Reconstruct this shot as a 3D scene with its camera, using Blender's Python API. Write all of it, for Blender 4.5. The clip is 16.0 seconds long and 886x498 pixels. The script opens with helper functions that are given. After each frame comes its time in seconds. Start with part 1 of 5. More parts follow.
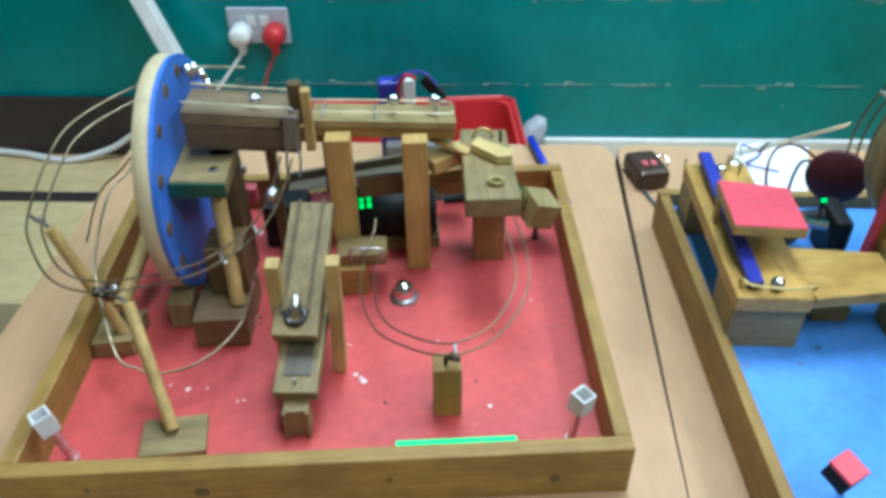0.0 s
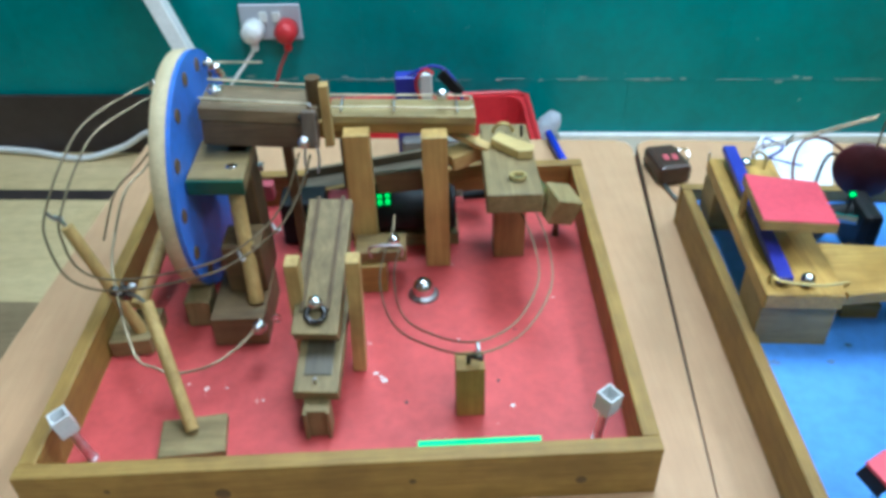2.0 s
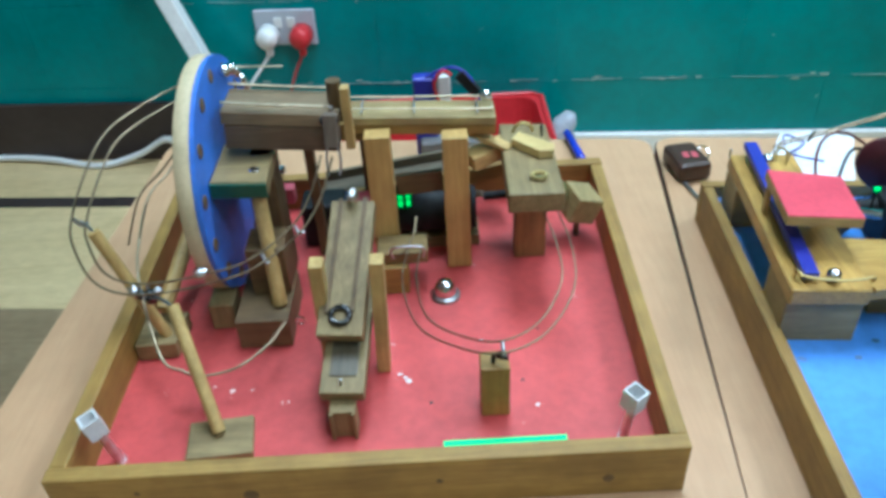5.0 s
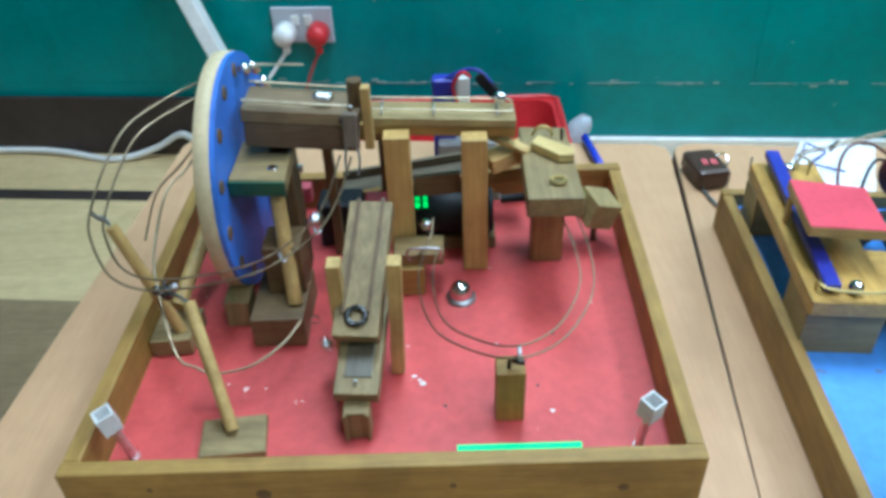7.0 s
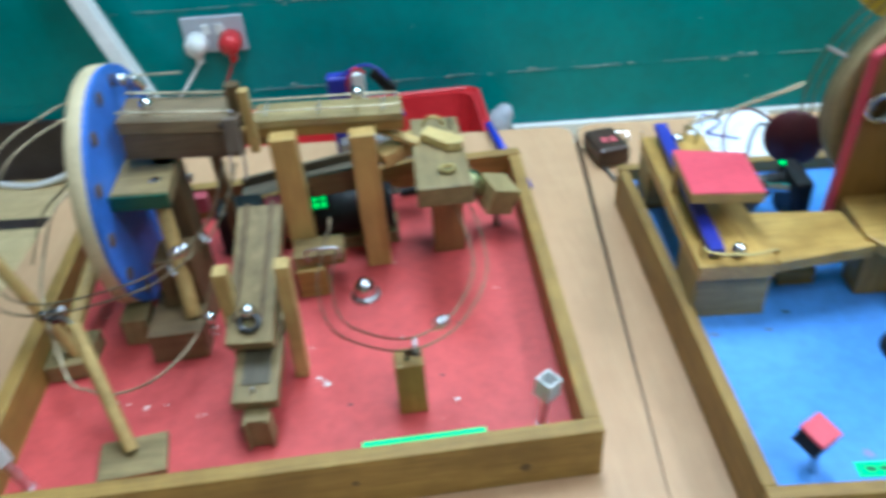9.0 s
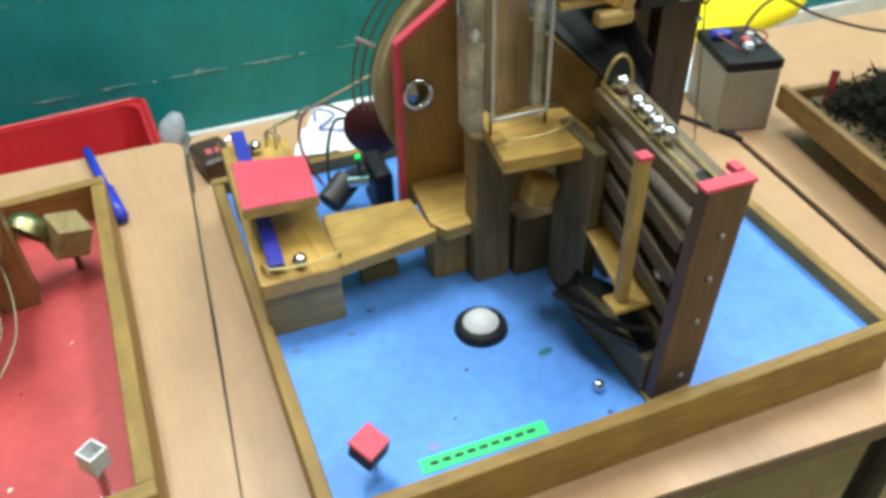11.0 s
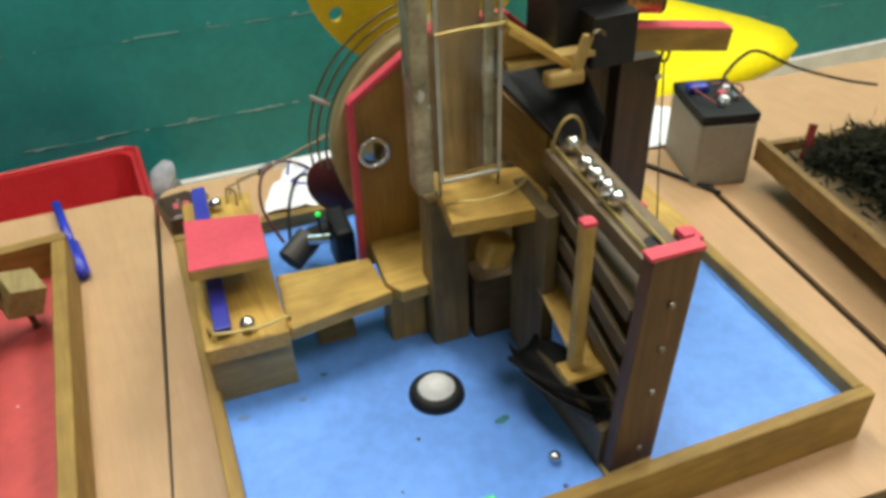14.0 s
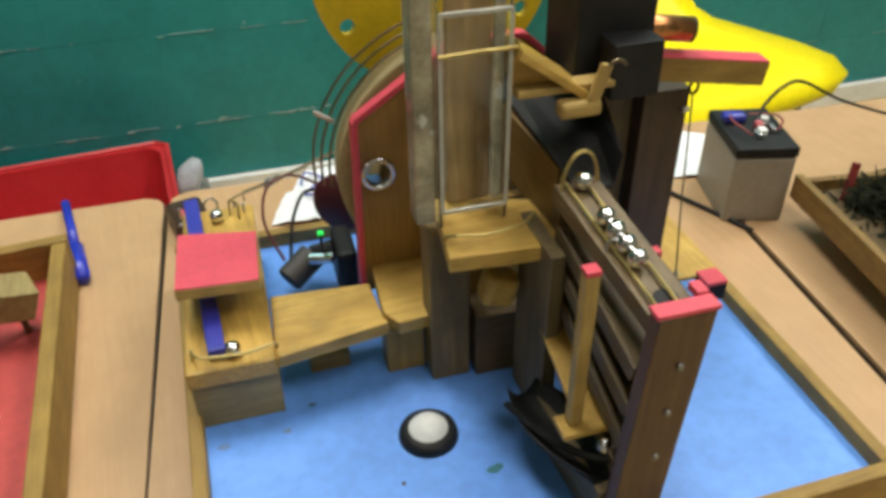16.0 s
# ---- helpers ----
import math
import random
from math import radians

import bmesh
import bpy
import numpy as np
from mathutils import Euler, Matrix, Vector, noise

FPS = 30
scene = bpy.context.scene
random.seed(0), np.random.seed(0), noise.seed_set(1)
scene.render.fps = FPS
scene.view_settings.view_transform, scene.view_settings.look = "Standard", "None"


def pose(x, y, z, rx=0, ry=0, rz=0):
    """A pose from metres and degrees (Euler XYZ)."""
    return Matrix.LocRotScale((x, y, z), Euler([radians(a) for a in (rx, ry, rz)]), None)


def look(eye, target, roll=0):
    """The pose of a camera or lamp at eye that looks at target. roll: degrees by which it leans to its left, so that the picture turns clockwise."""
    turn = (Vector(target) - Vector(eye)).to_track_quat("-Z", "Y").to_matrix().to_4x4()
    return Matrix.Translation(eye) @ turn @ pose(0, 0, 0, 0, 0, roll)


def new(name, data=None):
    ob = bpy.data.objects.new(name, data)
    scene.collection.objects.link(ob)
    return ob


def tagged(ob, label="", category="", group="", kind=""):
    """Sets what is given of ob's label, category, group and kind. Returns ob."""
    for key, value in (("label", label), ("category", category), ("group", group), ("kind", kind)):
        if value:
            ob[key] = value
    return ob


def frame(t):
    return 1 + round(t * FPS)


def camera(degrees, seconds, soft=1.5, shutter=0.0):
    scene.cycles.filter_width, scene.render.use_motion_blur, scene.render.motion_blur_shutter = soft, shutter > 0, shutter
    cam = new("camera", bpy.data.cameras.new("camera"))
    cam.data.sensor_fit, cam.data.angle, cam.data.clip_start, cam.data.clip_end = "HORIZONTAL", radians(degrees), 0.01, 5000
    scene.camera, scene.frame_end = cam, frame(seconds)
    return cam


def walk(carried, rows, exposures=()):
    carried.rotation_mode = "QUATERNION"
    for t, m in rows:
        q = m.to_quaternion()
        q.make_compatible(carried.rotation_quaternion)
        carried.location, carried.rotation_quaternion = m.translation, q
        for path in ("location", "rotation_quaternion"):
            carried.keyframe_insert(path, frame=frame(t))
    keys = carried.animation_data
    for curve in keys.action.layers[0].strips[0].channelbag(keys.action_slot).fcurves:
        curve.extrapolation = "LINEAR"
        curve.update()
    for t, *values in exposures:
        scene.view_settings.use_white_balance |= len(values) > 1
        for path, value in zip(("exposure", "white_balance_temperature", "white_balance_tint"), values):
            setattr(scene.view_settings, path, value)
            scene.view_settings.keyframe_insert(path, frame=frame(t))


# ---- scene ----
cam = camera(60.0, 16.0, soft=3.8, shutter=0.5)
PATH = [
    (0, (0.298, -0.342, 0.482), (0.357, 1.256, -0.72), -0.9),
    (0.5, (0.299, -0.339, 0.48), (0.346, 1.258, -0.723), -1.3),
    (1, (0.294, -0.337, 0.48), (0.326, 1.257, -0.729), -1.3),
    (1.5, (0.291, -0.335, 0.476), (0.33, 1.255, -0.737), -1.1),
    (2, (0.289, -0.333, 0.476), (0.322, 1.261, -0.733), -1.7),
    (2.5, (0.288, -0.331, 0.475), (0.333, 1.261, -0.736), -1.8),
    (3, (0.283, -0.33, 0.475), (0.27, 1.264, -0.732), -3.5),
    (3.5, (0.281, -0.331, 0.475), (0.262, 1.274, -0.717), -3.4),
    (4, (0.282, -0.335, 0.476), (0.282, 1.267, -0.722), -3.2),
    (6.5, (0.278, -0.333, 0.474), (0.259, 1.265, -0.728), -2.8),
    (7, (0.275, -0.331, 0.475), (0.249, 1.269, -0.725), -2.4),
    (7.5, (0.28, -0.329, 0.474), (0.262, 1.267, -0.73), -2.9),
    (8, (0.282, -0.329, 0.473), (0.266, 1.265, -0.734), -3.2),
    (8.5, (0.288, -0.333, 0.472), (0.284, 1.259, -0.74), -3.5),
    (9, (0.324, -0.334, 0.468), (0.416, 1.256, -0.741), -4.8),
    (9.5, (0.414, -0.332, 0.45), (0.841, 1.181, -0.788), -4.1),
    (10, (0.482, -0.337, 0.442), (1.008, 1.129, -0.811), -4.7),
    (10.2, (0.484, -0.328, 0.445), (1.083, 1.086, -0.836), -3.1),
    (12.3, (0.524, -0.327, 0.457), (1.198, 1.138, -0.727), -2.4),
    (12.5, (0.528, -0.333, 0.456), (1.191, 1.144, -0.717), -2.8),
    (13, (0.529, -0.334, 0.456), (1.192, 1.142, -0.719), -2.8),
    (13.5, (0.534, -0.329, 0.455), (1.191, 1.149, -0.722), -2.9),
    (14, (0.539, -0.324, 0.454), (1.193, 1.155, -0.722), -2.4),
    (14.5, (0.546, -0.319, 0.454), (1.19, 1.171, -0.715), -2.6),
    (15, (0.554, -0.313, 0.453), (1.181, 1.182, -0.718), -2.3),
    (15.5, (0.563, -0.306, 0.452), (1.159, 1.204, -0.717), -2.0),
    (16, (0.576, -0.298, 0.449), (1.149, 1.223, -0.715), -1.0),
]
walk(cam, [(t, look(eye, target, roll)) for t, eye, target, roll in PATH],
     exposures=[(0, 0.08, 5200, 6), (2.5, 0.08, 5000, 6), (8.6, 0.06, 5000, 6), (10.2, 0.14, 5500, 7), (12.3, -0.04, 6800, 12), (16, -0.24, 7000, 13)])

# ---- light ----
world = bpy.data.worlds.new("world")
scene.world = world
world.use_nodes = True
world.node_tree.nodes["Background"].inputs[0].default_value = (0.75, 0.85, 1.0, 1)
world.node_tree.nodes["Background"].inputs[1].default_value = 0.25
scene.view_settings.exposure = 0.0


def area_lamp(x, y, z, sx, sy, power, colour):
    data = bpy.data.lights.new("ceiling_lamp", "AREA")
    data.shape, data.size, data.size_y, data.energy, data.color = "RECTANGLE", sx, sy, power, colour
    ob = new("ceiling_lamp", data)
    ob.location = (x, y, z)
    return ob


LAMPS = [(2.2, -1.0, 20), (1.0, -1.1, 14), (-1.9, -1.2, 2.0), (2.2, 0.75, 38), (0.45, 0.8, 46)]
for lx, ly, power in LAMPS:
    area_lamp(lx, ly, 2.36, 0.55, 1.1, power, (0.95, 1.0, 0.97))

# ---- materials ----


def material(name):
    m = bpy.data.materials.new(name)
    m.use_nodes = True
    nt = m.node_tree
    return m, nt, nt.nodes["Principled BSDF"]


def ramp(nt, source, stops):
    r = nt.nodes.new("ShaderNodeValToRGB")
    e = r.color_ramp.elements
    while len(e) < len(stops):
        e.new(0.5)
    for k, (p, c) in enumerate(stops):
        e[k].position, e[k].color = p, (*c, 1)
    nt.links.new(source, r.inputs[0])
    return r.outputs[0]


def coords(nt, scale):
    tc = nt.nodes.new("ShaderNodeTexCoord")
    mp = nt.nodes.new("ShaderNodeMapping")
    mp.inputs["Scale"].default_value = scale
    nt.links.new(tc.outputs["Object"], mp.inputs[0])
    return mp.outputs[0]


def noise_tex(nt, vec, scale, detail=4, rough=0.6, distort=0.0):
    n = nt.nodes.new("ShaderNodeTexNoise")
    n.inputs["Scale"].default_value = scale
    n.inputs["Detail"].default_value = detail
    n.inputs["Roughness"].default_value = rough
    n.inputs["Distortion"].default_value = distort
    nt.links.new(vec, n.inputs["Vector"])
    return n.outputs[0]


def mix(nt, a, b, f, kind="MIX"):
    n = nt.nodes.new("ShaderNodeMix")
    n.data_type, n.blend_type = "RGBA", kind
    for sock, v in ((n.inputs[0], f), (n.inputs[6], a), (n.inputs[7], b)):
        if isinstance(v, (int, float)):
            sock.default_value = v
        elif isinstance(v, tuple):
            sock.default_value = (*v, 1)
        else:
            nt.links.new(v, sock)
    return n.outputs[2]


def bump(nt, b, height, strength, distance=0.001):
    n = nt.nodes.new("ShaderNodeBump")
    n.inputs["Strength"].default_value = strength
    n.inputs["Distance"].default_value = distance
    nt.links.new(height, n.inputs["Height"])
    nt.links.new(n.outputs[0], b.inputs["Normal"])


def wood(name, light, dark, axis="x", rough=0.55, grain=1.0, dirt=0.42, streak=0.6):
    """Wood with its grain along one axis, darker streaks and worn, dirty patches."""
    m, nt, b = material(name)
    s = {"x": (6, 90, 90), "y": (90, 6, 90), "z": (90, 90, 6)}[axis]
    v = coords(nt, s)
    g = noise_tex(nt, v, 1.0 * grain, 5, 0.65, 1.2)
    col = ramp(nt, g, [(0.3, dark), (0.52, tuple((p + q) / 2 for p, q in zip(light, dark))), (0.72, light)])
    fine = noise_tex(nt, coords(nt, tuple(c * 4 for c in s)), 1.0, 3, 0.6)
    col = mix(nt, col, ramp(nt, fine, [(0.35, (0.72, 0.7, 0.66)), (0.65, (1, 1, 1))]), streak, "MULTIPLY")
    blot = noise_tex(nt, coords(nt, (28, 28, 28)), 1.0, 4, 0.6)
    col = mix(nt, col, ramp(nt, blot, [(0.38, (0.45, 0.41, 0.36)), (0.6, (1, 1, 1))]), dirt, "MULTIPLY")
    nt.links.new(col, b.inputs["Base Color"])
    b.inputs["Roughness"].default_value = rough
    bump(nt, b, g, 0.25)
    return m


def paint(name, colour, rough=0.5, vary=0.25, scale=30.0, specks=None, spec=0.5):
    """Painted or moulded surface with faint mottling, and specks where the paint is chipped."""
    m, nt, b = material(name)
    v = coords(nt, (1, 1, 1))
    big = noise_tex(nt, v, scale, 5, 0.65)
    lo = tuple(c * (1 - vary) for c in colour)
    hi = tuple(min(1, c * (1 + vary * 0.6) + 0.01) for c in colour)
    col = ramp(nt, big, [(0.3, lo), (0.7, hi)])
    small = noise_tex(nt, v, scale * 8, 3, 0.6)
    col = mix(nt, col, ramp(nt, small, [(0.35, (0.85, 0.85, 0.85)), (0.6, (1, 1, 1))]), 0.5, "MULTIPLY")
    if specks:
        sp = noise_tex(nt, v, specks[1], 2, 0.5)
        f = ramp(nt, sp, [(specks[2], (0, 0, 0)), (specks[2] + 0.03, (1, 1, 1))])
        col = mix(nt, col, specks[0], f)
    nt.links.new(col, b.inputs["Base Color"])
    b.inputs["Roughness"].default_value = rough
    b.inputs["Specular IOR Level"].default_value = spec
    bump(nt, b, small, 0.12)
    return m


def metal(name, colour, rough=0.25):
    m, nt, b = material(name)
    b.inputs["Metallic"].default_value = 1
    n = noise_tex(nt, coords(nt, (1, 1, 1)), 120, 3)
    nt.links.new(ramp(nt, n, [(0.3, tuple(c * 0.7 for c in colour)), (0.7, colour)]), b.inputs["Base Color"])
    nt.links.new(ramp(nt, n, [(0.3, (rough * 0.7,) * 3), (0.7, (min(1, rough * 1.5),) * 3)]), b.inputs["Roughness"])
    return m


def glass(name, tint=(1, 1, 1), rough=0.05):
    m, nt, b = material(name)
    b.inputs["Base Color"].default_value = (*tint, 1)
    b.inputs["Transmission Weight"].default_value = 1
    b.inputs["Roughness"].default_value = rough
    b.inputs["IOR"].default_value = 1.2
    return m


def glow(name, colour, strength):
    m, nt, b = material(name)
    b.inputs["Base Color"].default_value = (*colour, 1)
    b.inputs["Emission Color"].default_value = (*colour, 1)
    b.inputs["Emission Strength"].default_value = strength
    return m


OAK = ((0.45, 0.28, 0.06), (0.29, 0.165, 0.034))
PINE = ((0.60, 0.42, 0.15), (0.47, 0.31, 0.095))
GREY = ((0.35, 0.262, 0.11), (0.20, 0.143, 0.057))
AGED = ((0.30, 0.18, 0.05), (0.18, 0.10, 0.028))
STRAW = ((0.48, 0.37, 0.155), (0.30, 0.22, 0.085))
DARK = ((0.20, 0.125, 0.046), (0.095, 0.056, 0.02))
M = {}
for nm, (lt, dk) in {"oak": OAK, "pine": PINE, "grey": GREY, "dark": DARK, "straw": STRAW, "aged": AGED}.items():
    for ax in "xyz":
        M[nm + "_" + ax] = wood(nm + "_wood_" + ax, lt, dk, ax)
M["honey_x"] = wood("honey_ply_x", (0.70, 0.455, 0.125), (0.50, 0.30, 0.065), "x", 0.4)
M["honey_y"] = wood("honey_ply_y", (0.70, 0.445, 0.11), (0.49, 0.285, 0.06), "y", 0.4)
M["floor"] = wood("pale_floorboards", (0.78, 0.62, 0.34), (0.62, 0.47, 0.23), "x", 0.35, 0.25, 0.15)
M["orange_z"] = wood("orange_ply_z", (0.36, 0.19, 0.06), (0.20, 0.095, 0.03), "z", 0.5)
M["table"] = wood("beech_laminate", (0.56, 0.35, 0.190), (0.525, 0.318, 0.168), "y", 0.4, 0.35, 0.10, 0.22)
M["red_floor"] = paint("red_paint", (0.55, 0.068, 0.063), 0.5, 0.26, 11, ((0.75, 0.55, 0.5), 70, 0.74))
M["blue_floor"] = paint("blue_paint", (0.125, 0.345, 0.93), 0.45, 0.16, 12, ((0.02, 0.06, 0.10), 40, 0.75))
M["wheel_blue"] = paint("bright_blue_paint", (0.06, 0.18, 0.66), 0.5, 0.2, 20)
M["rim_beige"] = paint("bare_plywood_edge", (0.56, 0.46, 0.27), 0.6, 0.15, 40)
M["wall"] = paint("teal_gloss_paint", (0.002, 0.24, 0.25), 0.4, 0.18, 5, ((0.25, 0.42, 0.42), 34, 0.77))
M["brown"] = paint("dark_brown_paint", (0.035, 0.022, 0.020), 0.5, 0.2, 6)
M["white"] = paint("white_paint", (0.78, 0.78, 0.76), 0.45, 0.08, 20)
M["room"] = paint("cream_wall_paint", (0.5, 0.5, 0.45), 0.7, 0.08, 3)
M["red_card"] = paint("red_gloss_paint", (0.72, 0.07, 0.11), 0.45, 0.08, 30)
M["red_plastic"] = paint("red_plastic", (0.55, 0.022, 0.028), 0.4, 0.1, 12)
M["yellow"] = paint("yellow_plastic", (0.92, 0.76, 0.0), 0.4, 0.05, 12)
M["blue_tape"] = paint("navy_tape", (0.025, 0.03, 0.34), 0.35, 0.1, 30)
M["blue_plastic"] = paint("blue_plastic", (0.02, 0.035, 0.5), 0.25, 0.1, 30)
M["green"] = paint("fluorescent_green_label", (0.06, 0.85, 0.24), 0.5, 0.06, 30)
M["green_paint"] = paint("dark_green_paint", (0.01, 0.09, 0.045), 0.4, 0.2, 30)
M["black"] = paint("black_plastic", (0.008, 0.008, 0.009), 0.55, 0.3, 40, spec=0.3)
M["ink"] = paint("ink", (0.01, 0.03, 0.02), 0.6, 0.1, 40)
M["pink"] = paint("pink_plastic", (0.55, 0.10, 0.12), 0.4, 0.1, 40)
M["grey_plastic"] = paint("grey_plastic", (0.24, 0.23, 0.22), 0.45, 0.1, 20)
M["paper"] = paint("white_paper", (0.85, 0.86, 0.9), 0.7, 0.04, 20)
M["steel"] = metal("polished_steel", (0.82, 0.82, 0.84), 0.08)
M["dull_steel"] = metal("dull_steel", (0.55, 0.55, 0.56), 0.35)
M["wire"] = metal("brass_wire", (0.26, 0.21, 0.13), 0.45)
M["brass"] = metal("bright_brass", (0.60, 0.47, 0.19), 0.5)
M["copper"] = metal("copper", (0.62, 0.28, 0.12), 0.3)
M["white_metal"] = paint("white_enamel", (0.75, 0.75, 0.74), 0.35, 0.08, 60)
M["perspex"] = glass("perspex", (0.93, 0.96, 0.95), 0.06)
pnt = M["perspex"].node_tree
pn = noise_tex(pnt, coords(pnt, (60, 60, 14)), 1.0, 5, 0.7)
pnt.links.new(ramp(pnt, pn, [(0.5, (1, 1, 1)), (0.8, (0.88, 0.88, 0.88))]), pnt.nodes["Principled BSDF"].inputs["Transmission Weight"])
pnt.links.new(ramp(pnt, pn, [(0.45, (0.04, 0.04, 0.04)), (0.8, (0.22, 0.22, 0.22))]), pnt.nodes["Principled BSDF"].inputs["Roughness"])
M["haze"] = paint("scuffed_perspex_edge", (0.40, 0.35, 0.24), 0.2, 0.6, 38, ((0.6, 0.6, 0.55), 55, 0.62))
M["sawn"] = paint("frosted_sawn_edge", (0.50, 0.49, 0.43), 0.4, 0.2, 60)
M["pale_wire"] = metal("pale_brass_wire", (0.80, 0.72, 0.52), 0.4)
M["bolt"] = metal("bright_zinc", (0.9, 0.9, 0.92), 0.38)
M["ring_steel"] = metal("blackened_steel", (0.10, 0.10, 0.10), 0.25)
M["lamp"] = glow("lamp_diffuser", (1.0, 0.97, 0.9), 3.0)
M["led"] = glow("green_led", (0.0, 0.9, 0.12), 0.75)
M["dull_red"] = paint("dull_red_cable", (0.26, 0.05, 0.045), 0.45, 0.15, 40)
M["dusty_steel"] = metal("dusty_steel", (0.34, 0.32, 0.30), 0.5)
M["mesh_dark"] = paint("dark_bristle", (0.014, 0.016, 0.007), 0.95, 0.5, 60, spec=0.1)

# ---- mesh helpers ----
ORIGIN = {}
SPACE = [Matrix()]   # the space in which a machine's parts are given


def thing(name, at, label, category, group="", kind=""):
    ob = new(name)
    ob.empty_display_size = 0.01
    at = SPACE[0] @ Vector(at)
    ob.location = at
    ORIGIN[ob] = at
    return tagged(ob, label, category, group, kind)


def link(name, bm, mat, smooth=False):
    me = bpy.data.meshes.new(name)
    bmesh.ops.recalc_face_normals(bm, faces=bm.faces[:])
    bm.to_mesh(me)
    bm.free()
    me.materials.append(mat)
    if smooth:
        for p in me.polygons:
            p.use_smooth = True
    return me


def part(name, bm, mat, parent, label="", smooth=False):
    """bm is in world metres; it becomes one mesh under its thing or part."""
    root = ORIGIN[parent]
    bmesh.ops.transform(bm, matrix=Matrix.Translation(-root) @ SPACE[0], verts=bm.verts[:])
    ob = new(name, link(name, bm, mat, smooth))
    ob.parent = parent
    ORIGIN[ob] = root
    return tagged(ob, label)


def single(name, bm, mat, at, label, category, group="", kind="", smooth=False):
    """A thing that is one mesh; bm in world metres."""
    at = SPACE[0] @ Vector(at)
    bmesh.ops.transform(bm, matrix=Matrix.Translation(-at) @ SPACE[0], verts=bm.verts[:])
    ob = new(name, link(name, bm, mat, smooth))
    ob.location = at
    ORIGIN[ob] = Vector(at)
    return tagged(ob, label, category, group, kind)


def soften(bm, width):
    if width:
        bmesh.ops.bevel(bm, geom=bm.edges[:], offset=width, segments=2, affect="EDGES", profile=0.5)
    return bm


def box(x0, x1, y0, y1, z0, z1, bevel=0.001, turn=None):
    """A board between those limits; turn: a Matrix applied about its middle."""
    bm = bmesh.new()
    bmesh.ops.create_cube(bm, size=1)
    bmesh.ops.scale(bm, vec=(x1 - x0, y1 - y0, z1 - z0), verts=bm.verts)
    soften(bm, bevel)
    if turn is not None:
        bmesh.ops.transform(bm, matrix=turn, verts=bm.verts)
    bmesh.ops.translate(bm, vec=((x0 + x1) / 2, (y0 + y1) / 2, (z0 + z1) / 2), verts=bm.verts)
    return bm


def beam(a, b, width, height, up=(0, 0, 1), bevel=0.001):
    """A square-cut stick from a to b (its centre line)."""
    a, b = Vector(a), Vector(b)
    d = b - a
    x = d.normalized()
    y = Vector(up).cross(x).normalized()
    z = x.cross(y)
    bm = bmesh.new()
    bmesh.ops.create_cube(bm, size=1)
    bmesh.ops.scale(bm, vec=(d.length, width, height), verts=bm.verts)
    soften(bm, bevel)
    m = Matrix((x, y, z)).transposed().to_4x4()
    m.translation = (a + b) / 2
    bmesh.ops.transform(bm, matrix=m, verts=bm.verts)
    return bm


def slab(corners, z0, z1, bevel=0.0015):
    bm = bmesh.new()
    lo = [bm.verts.new((x, y, z0)) for x, y in corners]
    hi = [bm.verts.new((x, y, z1)) for x, y in corners]
    n = len(corners)
    bm.faces.new(lo[::-1])
    bm.faces.new(hi)
    for k in range(n):
        bm.faces.new((lo[k], lo[(k + 1) % n], hi[(k + 1) % n], hi[k]))
    return soften(bm, bevel)


def rod(a, b, r, n=14, r2=None, bm=None):
    a, b = Vector(a), Vector(b)
    bm = bm or bmesh.new()
    made = bmesh.ops.create_cone(bm, cap_ends=True, segments=n, radius1=r, radius2=r if r2 is None else r2, depth=(b - a).length)
    m = (b - a).to_track_quat("Z", "Y").to_matrix().to_4x4()
    m.translation = (a + b) / 2
    bmesh.ops.transform(bm, matrix=m, verts=made["verts"])
    return bm


def curve_points(pts, steps=8, closed=False):
    """A smooth line through the points."""
    p = [Vector(q) for q in pts]
    out = []
    n = len(p)
    for k in range(n if closed else n - 1):
        if closed:
            a, b, c, d = p[k - 1], p[k], p[(k + 1) % n], p[(k + 2) % n]
        else:
            a, b, c, d = p[max(k - 1, 0)], p[k], p[k + 1], p[min(k + 2, n - 1)]
        for s in range(steps):
            t = s / steps
            out.append(0.5 * (2 * b + (c - a) * t + (2 * a - 5 * b + 4 * c - d) * t * t + (3 * b - a - 3 * c + d) * t ** 3))
    if not closed:
        out.append(p[-1])
    return out


def wire(pts, r, n=6, steps=8, closed=False, smooth_line=True, bm=None):
    line = curve_points(pts, steps, closed) if smooth_line else [Vector(q) for q in pts]
    bm = bm or bmesh.new()
    rings, side = [], None
    for k, q in enumerate(line):
        d = (line[(k + 1) % len(line)] - line[k - 1]) if closed else (line[min(k + 1, len(line) - 1)] - line[max(k - 1, 0)])
        d.normalize()
        if side is None:
            side = d.orthogonal().normalized()
        side = (side - d * side.dot(d)).normalized()
        up = d.cross(side)
        rings.append([bm.verts.new(q + (side * math.cos(6.2832 * j / n) + up * math.sin(6.2832 * j / n)) * r) for j in range(n)])
    m = len(rings)
    for k in range(m if closed else m - 1):
        for j in range(n):
            bm.faces.new((rings[k][j], rings[k][(j + 1) % n], rings[(k + 1) % m][(j + 1) % n], rings[(k + 1) % m][j]))
    if not closed:
        bm.faces.new(rings[0][::-1])
        bm.faces.new(rings[-1])
    return bm


